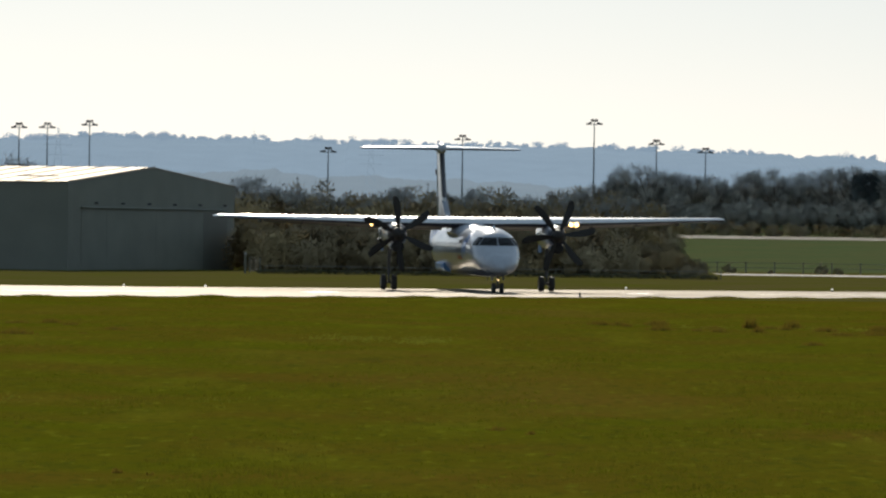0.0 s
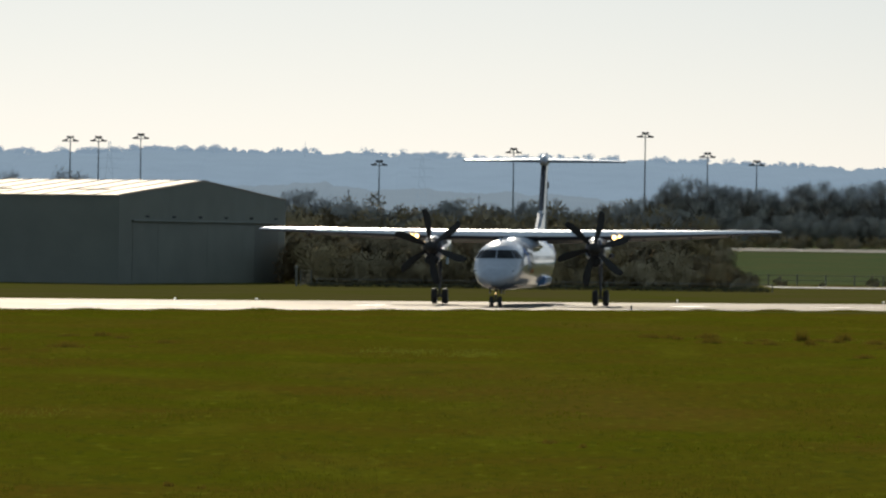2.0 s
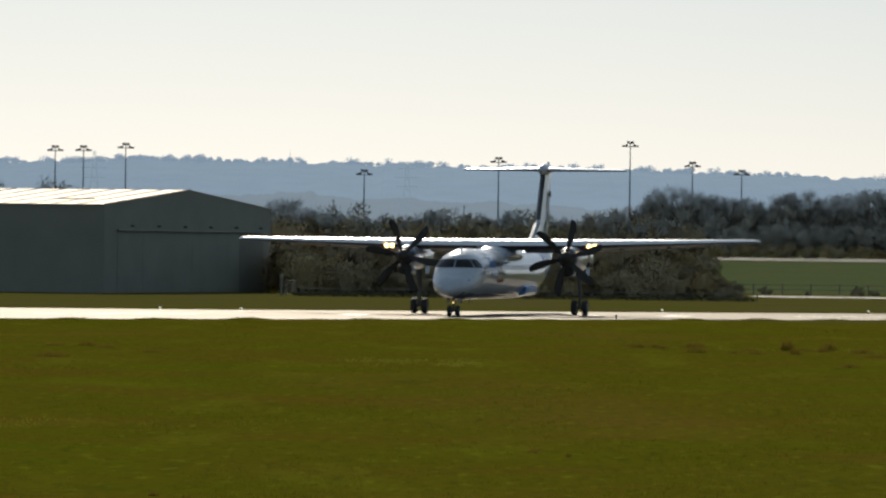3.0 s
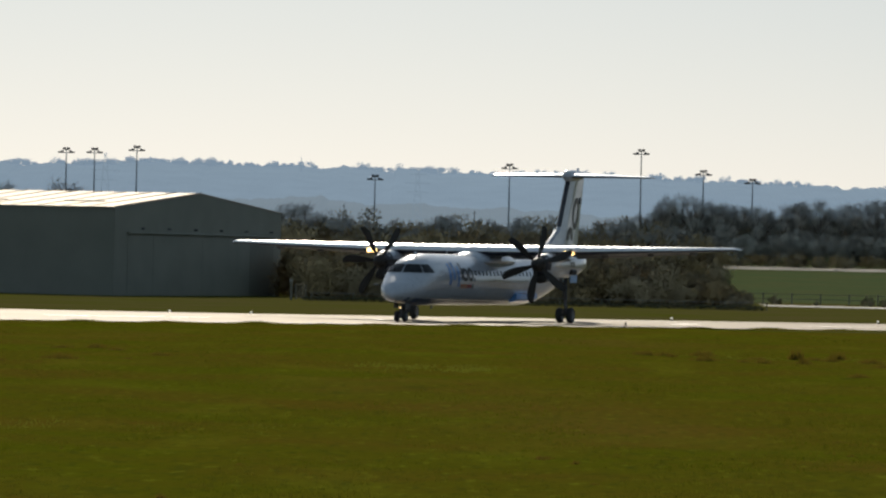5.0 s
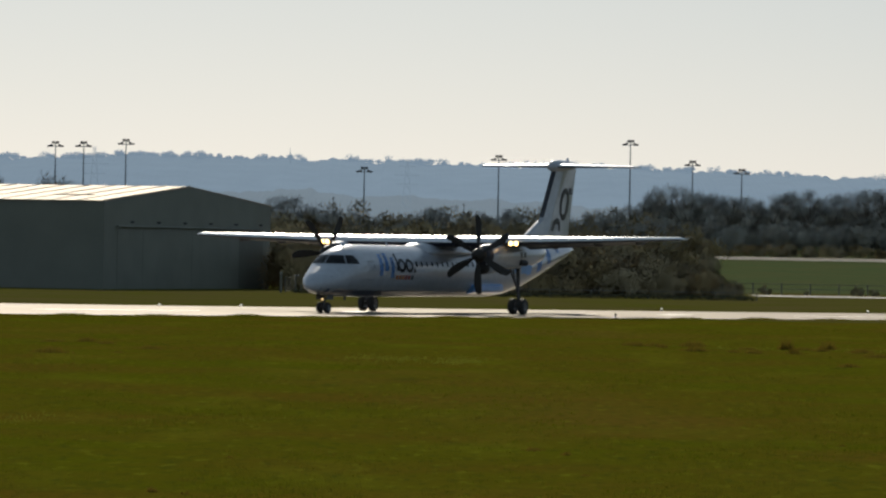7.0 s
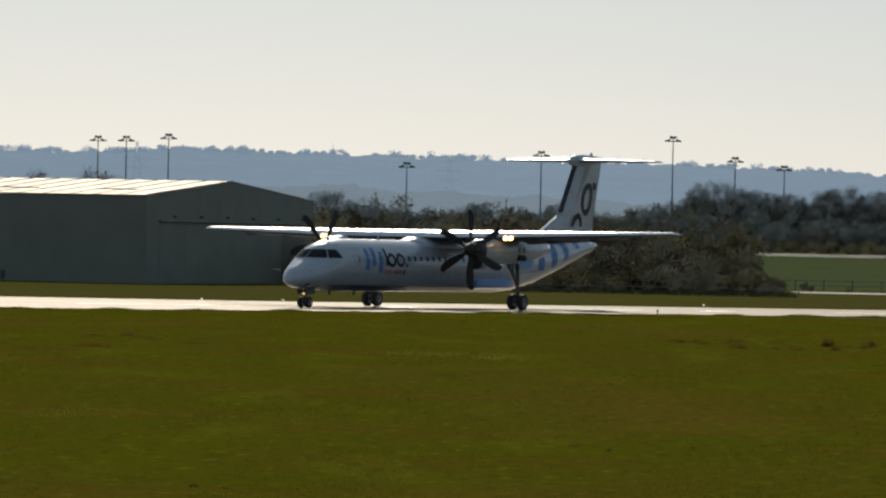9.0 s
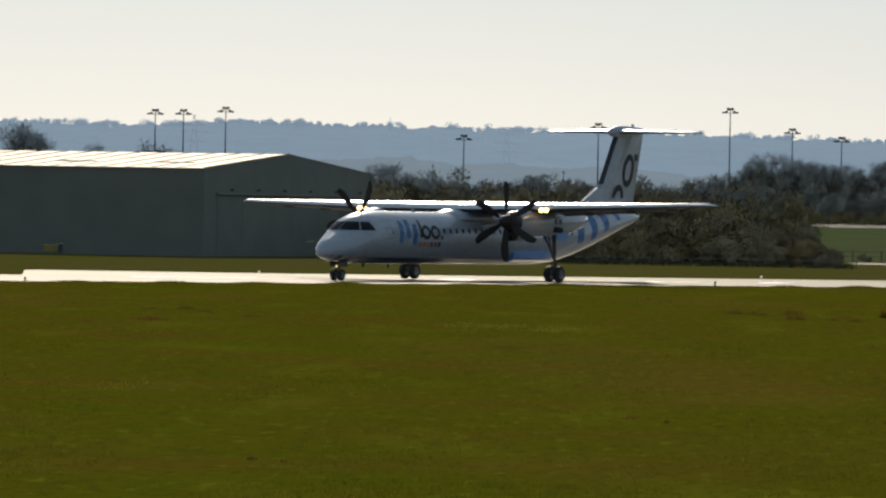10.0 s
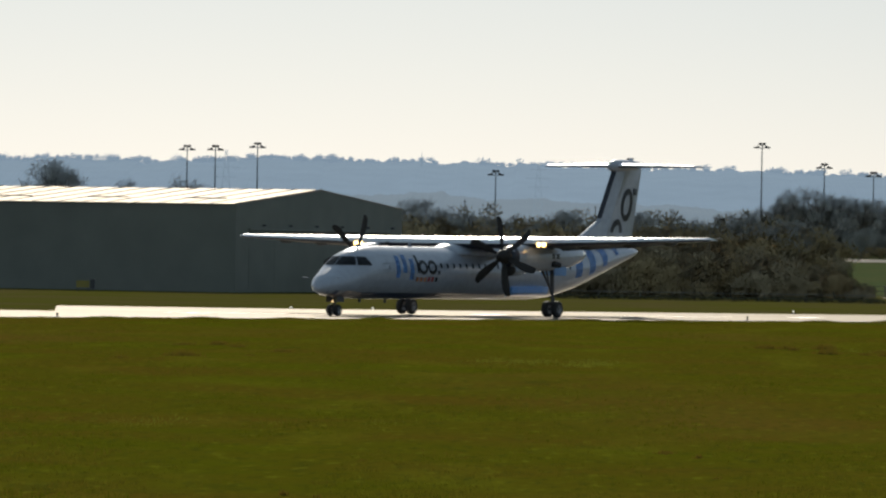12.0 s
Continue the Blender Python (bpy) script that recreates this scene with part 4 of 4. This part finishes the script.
def fence():
    f = thing("fence", "low post and rail fence along the field", "fence")
    xs = [22 + i * 2.4 for i in range(14)]
    for x in xs:
        part("post", box_bm((x - 0.05, 514.95, -0.1), (x + 0.05, 515.05, 1.0)), FENCING, f)
    for z in (0.5, 0.9):
        part("rail", box_bm((xs[0], 514.91, z - 0.02), (xs[-1], 514.94, z + 0.02)), FENCING, f)


fence()


def low_hedge():
    """A low dark hedge bank before the scrub, with a pale rail behind it."""
    rng = random.Random(77)
    h = thing("low_hedge", "low dark straggling hedge along the airfield boundary", "hedge")
    bm = bmesh.new()
    for i in range(170):
        x = -10.0 + i * 0.196
        leaves(bm, (x, 445 + rng.gauss(0, 0.3), 0.14), rng.uniform(0.2, 0.3), 40, 0.06, rng, 2.0, 0.9)
    part("foliage", bm, HEDGE, h)["kind"] = "stuff"
    f = thing("rail_fence", "thin pale single rail on short posts behind a low hedge", "fence")
    for i in range(12):
        part("post", tube_bm((-9.5 + 3 * i, 446.2, -0.1), (-9.5 + 3 * i, 446.2, 0.58), 0.04, 0.035, 6), FENCING, f)
    part("rail", tube_bm((-9.6, 446.15, 0.56), (23.6, 446.15, 0.56), 0.022, 0.022, 6), CONCRETE, f)


low_hedge()


def track():
    bm = bmesh.new()
    xs = [26 + 3 * i for i in range(30)]
    a = [bm.verts.new((x, 742, rise(x, 742) + 0.05)) for x in xs]
    b = [bm.verts.new((x, 765, rise(x, 765) + 0.05)) for x in xs]
    for i in range(len(xs) - 1):
        bm.faces.new((a[i], a[i + 1], b[i + 1], b[i]))
    bmesh.ops.solidify(bm, geom=bm.faces[:], thickness=0.06)
    lane = bmesh.new()
    a = [lane.verts.new((x, 490 + 0.8 * math.sin(x), 0.03)) for x in xs]
    b = [lane.verts.new((x, 514 + 0.5 * math.sin(x * 0.7), 0.03)) for x in xs]
    for i in range(len(xs) - 1):
        lane.faces.new((a[i], a[i + 1], b[i + 1], b[i]))
    tagged(new("field_lane", mesh_of("field_lane", lane, FIELD_TRACK)), "narrow pale earth lane beside the pasture fence", "track", kind="structure")
    tagged(new("field_track", mesh_of("field_track", bm, FIELD_TRACK)), "pale dry earth track across the field", "track", kind="structure")


track()


def sign_box(x, y):
    m = thing("taxiway_sign", "low yellowish airfield sign box on legs", "sign", at=pose(x, y, 0))
    part("panel", box_bm((-0.5, -0.12, 0.25), (0.45, 0.12, 0.75), 0.03), SIGNYELLOW, m)
    part("back_box", box_bm((0.5, -0.16, 0.2), (0.85, 0.16, 0.85), 0.03), INK, m)
    for dx in (-0.4, 0.35, 0.7):
        part("leg", tube_bm((dx, 0, -0.02), (dx, 0, 0.27), 0.03), LAMPBODY, m)


def white_post(x, y, h):
    m = thing("marker_post", "slim pale post by the hangar corner", "post", at=pose(x, y, 0))
    part("pole", tube_bm((0, 0, -0.1), (0, 0, h), 0.09, 0.07), FENCING, m)
    part("cap", tube_bm((0, 0, h), (0, 0, h + 0.18), 0.12, 0.05), CONCRETE, m)


def mesh_gate(x, y):
    m = thing("mesh_gate", "pale wire gate panel beside the hangar", "gate", at=pose(x, y, 0))
    for dx in (0, 0.75):
        part("post", tube_bm((dx, 0, -0.1), (dx, 0, 1.15), 0.04), FENCING, m)
    for i in range(6):
        part("bar", tube_bm((0, 0, 0.15 + i * 0.19), (0.75, 0, 0.15 + i * 0.19), 0.015, 0.015, 5), FENCING, m)


SIGNYELLOW = material("dull_yellow_panel", (0.30, 0.24, 0.05), 0.6, scale=2.0)
sign_box(-34.5, 441)
white_post(-11.0, 446, 1.35)
mesh_gate(-10.7, 447)


def pole(x, y, top):
    m = thing("utility_pole", "thin distant utility pole", "pole", "utility poles", at=pose(x, y, rise(x, y)))
    tagged(m, "thin dark distant wooden utility pole")
    h = top - rise(x, y)
    part("post", tube_bm((0, 0, -0.2), (0, 0, h), 0.055, 0.04, 6), BARK, m)
    part("cross_arm", box_bm((-0.2, -0.03, h - 0.28), (0.2, 0.03, h - 0.22)), BARK, m)


for x, y, top in ((-11.3, 690, 9.0), (3.4, 700, 8.6)):
    pole(x, y, top)


def pylon(x, y, base, h):
    m = thing("pylon", "faint lattice power pylon on the hills", "pylon", "power pylons", at=pose(x, y, base))
    for sx in (-1, 1):
        for sy in (-1, 1):
            part("leg", tube_bm((sx * h * 0.09, sy * h * 0.09, 0), (sx * 0.3, sy * 0.3, h), 0.08, 0.06, 4), HAZE_GLOW_STEEL, m)
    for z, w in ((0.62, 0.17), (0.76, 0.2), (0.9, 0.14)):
        part("cross_arm", tube_bm((-w * h, 0, z * h), (w * h, 0, z * h), 0.09, 0.09, 4), HAZE_GLOW_STEEL, m)
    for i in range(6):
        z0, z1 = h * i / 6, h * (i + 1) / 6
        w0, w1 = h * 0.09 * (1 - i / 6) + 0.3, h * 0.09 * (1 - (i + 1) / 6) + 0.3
        part("brace", tube_bm((-w0, -w0, z0), (w1, -w1, z1), 0.04, 0.04, 4), HAZE_GLOW_STEEL, m)
        part("brace", tube_bm((w0, -w0, z0), (-w1, -w1, z1), 0.09, 0.09, 4), HAZE_GLOW_STEEL, m)


# pylons and radio mast glow faintly to look hazed
HAZE_GLOW_STEEL = haze_glow("haze_glow_steel", (0.05, 0.06, 0.06), (0.24, 0.32, 0.40), 0.8)
pylon(-8.5, 1900, rise(0, 1900), 19.5)
pylon(-105.0, 1900, rise(0, 1900), 22.0)


def mast(x, y, base, h):
    m = thing("radio_mast", "thin faint radio mast on the ridge", "mast", at=pose(x, y, base))
    part("pole", tube_bm((0, 0, -3), (0, 0, h), 0.35, 0.2, 5), HAZE_GLOW_STEEL, m)
    part("antenna", tube_bm((0, 0, h), (0, 0, h + 2), 0.1, 0.05, 5), HAZE_GLOW_STEEL, m)


mast(-97.5, 4150, 58.0, 9.0)


def ridge_trees():
    """Small hazy crowns along the skyline of the far ridge."""
    rng = random.Random(31)
    bm = bmesh.new()
    for _ in range(420):
        x = rng.uniform(-480, 430)
        if noise.noise((x * 0.02, 5, 1)) < -0.25:
            continue
        z = float(np.interp(x, [-386, -330, -271, -195, -145, -56, 29, 113, 190, 268, 332], [59.6, 60.6, 59.6, 63.1, 62, 61.7, 59.6, 59.8, 57.8, 56, 54]))
        r = 1.4 + 3.8 * rng.random() ** 2
        for _ in range(3):
            leaves(bm, (x + rng.gauss(0, r * 0.5), 4190, z - 0.9 + r * rng.uniform(0.0, 0.75)), r * rng.uniform(0.5, 0.8), 80, 0.6, rng, 1.0, 0.8)
    tagged(new("ridge_trees", mesh_of("ridge_trees", bm, HAZE_FAR_HILL)), "hazy blue trees along the far ridge", "trees", kind="stuff")


ridge_trees()


# ---------------------------------------------------------------- grass
def tufts():
    rng = random.Random(9)
    co, fs = [], []

    def blade(x, y, z, h, w):
        a = rng.uniform(-1.2, 1.2)
        dx, dy = w * math.cos(a), w * math.sin(a)
        lx, ly = rng.gauss(0, 0.4) * h, rng.gauss(0, 0.4) * h
        i = len(co)
        co.extend(((x - dx, y - dy, z), (x + dx, y + dy, z), (x + lx, y + ly, z + h)))
        fs.append((i, i + 1, i + 2))

    for _ in range(34000):
        y = 72 + 220 * rng.random() ** 1.5
        x = rng.uniform(-0.105, 0.095) * y
        if y > near_edge(x) - 1:
            continue
        dens = noise.noise((x * 0.3, y * 0.05, 2)) + 0.5 * noise.noise((x * 1.1, y * 0.2, 8)) + 0.2
        if dens < 0 and rng.random() < 0.75:
            continue
        z = -0.02 + 0.10 * noise.noise((x * 0.12, y * 0.035, 0)) + 0.05 * noise.noise((x * 0.5, y * 0.12, 4))
        g = (0.025 + 0.05 * max(0, dens)) * rng.uniform(0.5, 1.4)
        for _ in range(3):
            blade(x + rng.gauss(0, 0.06), y + rng.gauss(0, 0.1), z, g + 0.015, 0.008 + 0.00007 * y)
    # longer fringe along the edge of the runway
    for _ in range(5000):
        x = rng.uniform(-27, 36)
        y = near_edge(x) - abs(rng.gauss(0, 1.6)) - 0.1
        tall = 0.06 + 0.16 * max(0, noise.noise((x * 0.5, 7, 3)) + 0.15)
        for _ in range(4):
            blade(x + rng.gauss(0, 0.1), y + rng.gauss(0, 0.1), -0.02, tall * rng.uniform(0.6, 1.2), 0.03)
    me = bpy.data.meshes.new("grass")
    me.from_pydata(co, [], fs)
    me.materials.append(BLADE)
    tagged(new("grass", me), "short green blades of airfield grass", "grass", kind="stuff")
    # pale streaks of taller dry grass
    co.clear(), fs.clear()
    for x0, x1, y0, n in ((-2.6, 2.0, 190, 22), (8.0, 18.0, 222, 26), (-9.5, -3.0, 120, 14)):
        for _ in range(n):
            cx, cy, cw = rng.uniform(x0, x1), y0 + rng.gauss(0, 2.5), rng.uniform(0.08, 0.4)
            for _ in range(int(120 * cw)):
                blade(cx + rng.gauss(0, cw), cy + rng.gauss(0, 1.5), -0.02, rng.uniform(0.03, 0.10) * min(1.0, cy / 160), 0.00009 * cy)
    dry = bpy.data.meshes.new("dry_grass")
    dry.from_pydata(co, [], fs)
    dry.materials.append(DRYGRASS)
    tagged(new("dry_grass", dry), "pale yellow-green streak of taller dry grass", "grass", kind="stuff")


tufts()


def rush(x, y, w, h, seed):
    rng = random.Random(seed)
    m = thing("rough_tuft", "dark dry clump of rough grass", "grass clump", "rough grass clumps")
    tagged(m, "dark dry clump of rough uncut grass")
    z = 0.10 * noise.noise((x * 0.12, y * 0.035, 0)) + 0.05 * noise.noise((x * 0.5, y * 0.12, 4)) - 0.03
    m.matrix_basis = pose(x, y, z)
    bm = bmesh.new()
    for _ in range(int(260 * w)):
        px, py = rng.gauss(0, w * 0.28), rng.gauss(0, w * 0.5)
        hh = h * rng.uniform(0.4, 1.0) * math.exp(-(px / w) ** 2 * 2)
        a = rng.uniform(-1, 1)
        d = Vector((0.018 * math.cos(a), 0.018 * math.sin(a), 0))
        p = Vector((px, py, 0))
        bm.faces.new([bm.verts.new(q) for q in (p - d, p + d, p + Vector((rng.gauss(0, 0.3) * hh, rng.gauss(0, 0.3) * hh, hh)))])
    part("foliage", bm, RUSH, m)["kind"] = "stuff"


for i, (x, y, w, h) in enumerate(((-11.7, 189.3, 1.1, 0.16), (-12.1, 216, 0.7, 0.14), (-9.3, 203, 0.8, 0.1), (7.4, 221.5, 0.5, 0.16), (8.2, 219, 0.4, 0.12), (9.6, 226, 0.9, 0.2), (9.1, 212.1, 0.9, 0.18),
                                  (10.4, 212, 0.5, 0.1), (12.8, 222, 0.5, 0.35), (12.6, 214, 0.5, 0.18), (14.4, 224, 0.7, 0.26), (15.2, 218, 0.7, 0.14), (17.3, 220, 0.9, 0.2), (13.0, 191.5, 0.6, 0.12), (1.8, 106.5, 0.45, 0.07),
                                  (2.3, 104, 0.15, 0.08), (-3.9, 86.6, 0.16, 0.09), (-3.4, 86, 0.1, 0.06), (0.7, 165, 0.9, 0.05))):
    rush(x, y, w * 1.0, h * 1.6, 100 + i)


clump_rng = random.Random(41)
for i in range(26):
    if i < 12:
        x, y, w, h = clump_rng.uniform(6.5, 18.5), clump_rng.uniform(206, 229), clump_rng.uniform(0.5, 1.2), clump_rng.uniform(0.10, 0.24)
    elif i < 16:
        x, y, w, h = clump_rng.uniform(-13.5, -8.0), clump_rng.uniform(180, 222), clump_rng.uniform(0.4, 0.9), clump_rng.uniform(0.08, 0.16)
    else:
        y = clump_rng.uniform(85, 180)
        x, w, h = clump_rng.uniform(-0.09, 0.085) * y, clump_rng.uniform(0.15, 0.4), clump_rng.uniform(0.05, 0.09)
    rush(x, y, w, h, 200 + i)


# ---------------------------------------------------------------- what moves
# seconds, place of the aircraft on the ground, degrees that its nose has turned from straight towards the viewer
TAXI = [
    (0.0, 3.93, 341.23, -5.94),
    (1.0, 4.05, 338.00, 0.66),
    (2.0, 3.93, 335.37, 5.89),
    (3.0, 3.60, 333.14, 10.46),
    (4.0, 3.08, 331.16, 14.72),
    (5.0, 2.37, 329.31, 18.78),
    (6.0, 1.51, 327.52, 22.54),
    (7.0, 0.54, 325.76, 25.79),
    (8.0, -0.51, 324.02, 28.32),
    (9.0, -1.58, 322.34, 29.95),
    (10.0, -2.63, 320.81, 30.66),
    (11.0, -3.59, 319.55, 30.65),
    (12.0, -4.40, 318.72, 30.41),
]


# seconds, degrees by which each propeller leads an even 237 degrees a second
LEAD_LEFT = [(0, -38), (0.5, -45), (1, -37), (1.5, -41), (2, -41), (2.5, -37), (4.5, -41), (5, -34), (5.5, -33), (6, -45), (6.5, -35), (7, -40), (9, -34), (9.5, -3), (10, -30), (10.5, -37), (11, -37), (11.5, -35), (12, -32)]
LEAD_RIGHT = [(0, -5), (0.5, -11), (1, -2), (1.5, -7), (2, -3), (2.5, -9), (4.5, -11), (5, -13), (5.5, -13), (6, -20), (6.5, -13), (7, -14), (9, -11), (9.5, -11), (10, -11), (10.5, -11), (11, -10), (11.5, -9), (12, -8)]


def motions():
    walk(airliner, [(t, pose(x, y, 0.03, 0, 0, -90 - a)) for t, x, y, a in TAXI])
    times = [i / 5 for i in range(61)]
    quarter = [i / 4 for i in range(49)]
    for prop, y, lead in ((propellers[0], 4.4, LEAD_LEFT), (propellers[1], -4.4, LEAD_RIGHT)):
        own = [237.0 * t + float(np.interp(t, [r[0] for r in lead], [r[1] for r in lead])) for t in quarter]
        walk(prop, [(t, pose(4.98, y, 3.1, -a)) for t, a in zip(quarter, own)])
    dist = [0.0]
    tx = [r[0] for r in TAXI]
    at = [(float(np.interp(t, tx, [r[1] for r in TAXI])), float(np.interp(t, tx, [r[2] for r in TAXI]))) for t in times]
    for a, b in zip(at, at[1:]):
        dist.append(dist[-1] + math.hypot(b[0] - a[0], b[1] - a[1]))
    for ob, x, y, r in gear_wheels:
        walk(ob, [(t, pose(x, y, r, 0, math.degrees(d / r), 0)) for t, d in zip(times, dist)])


motions()
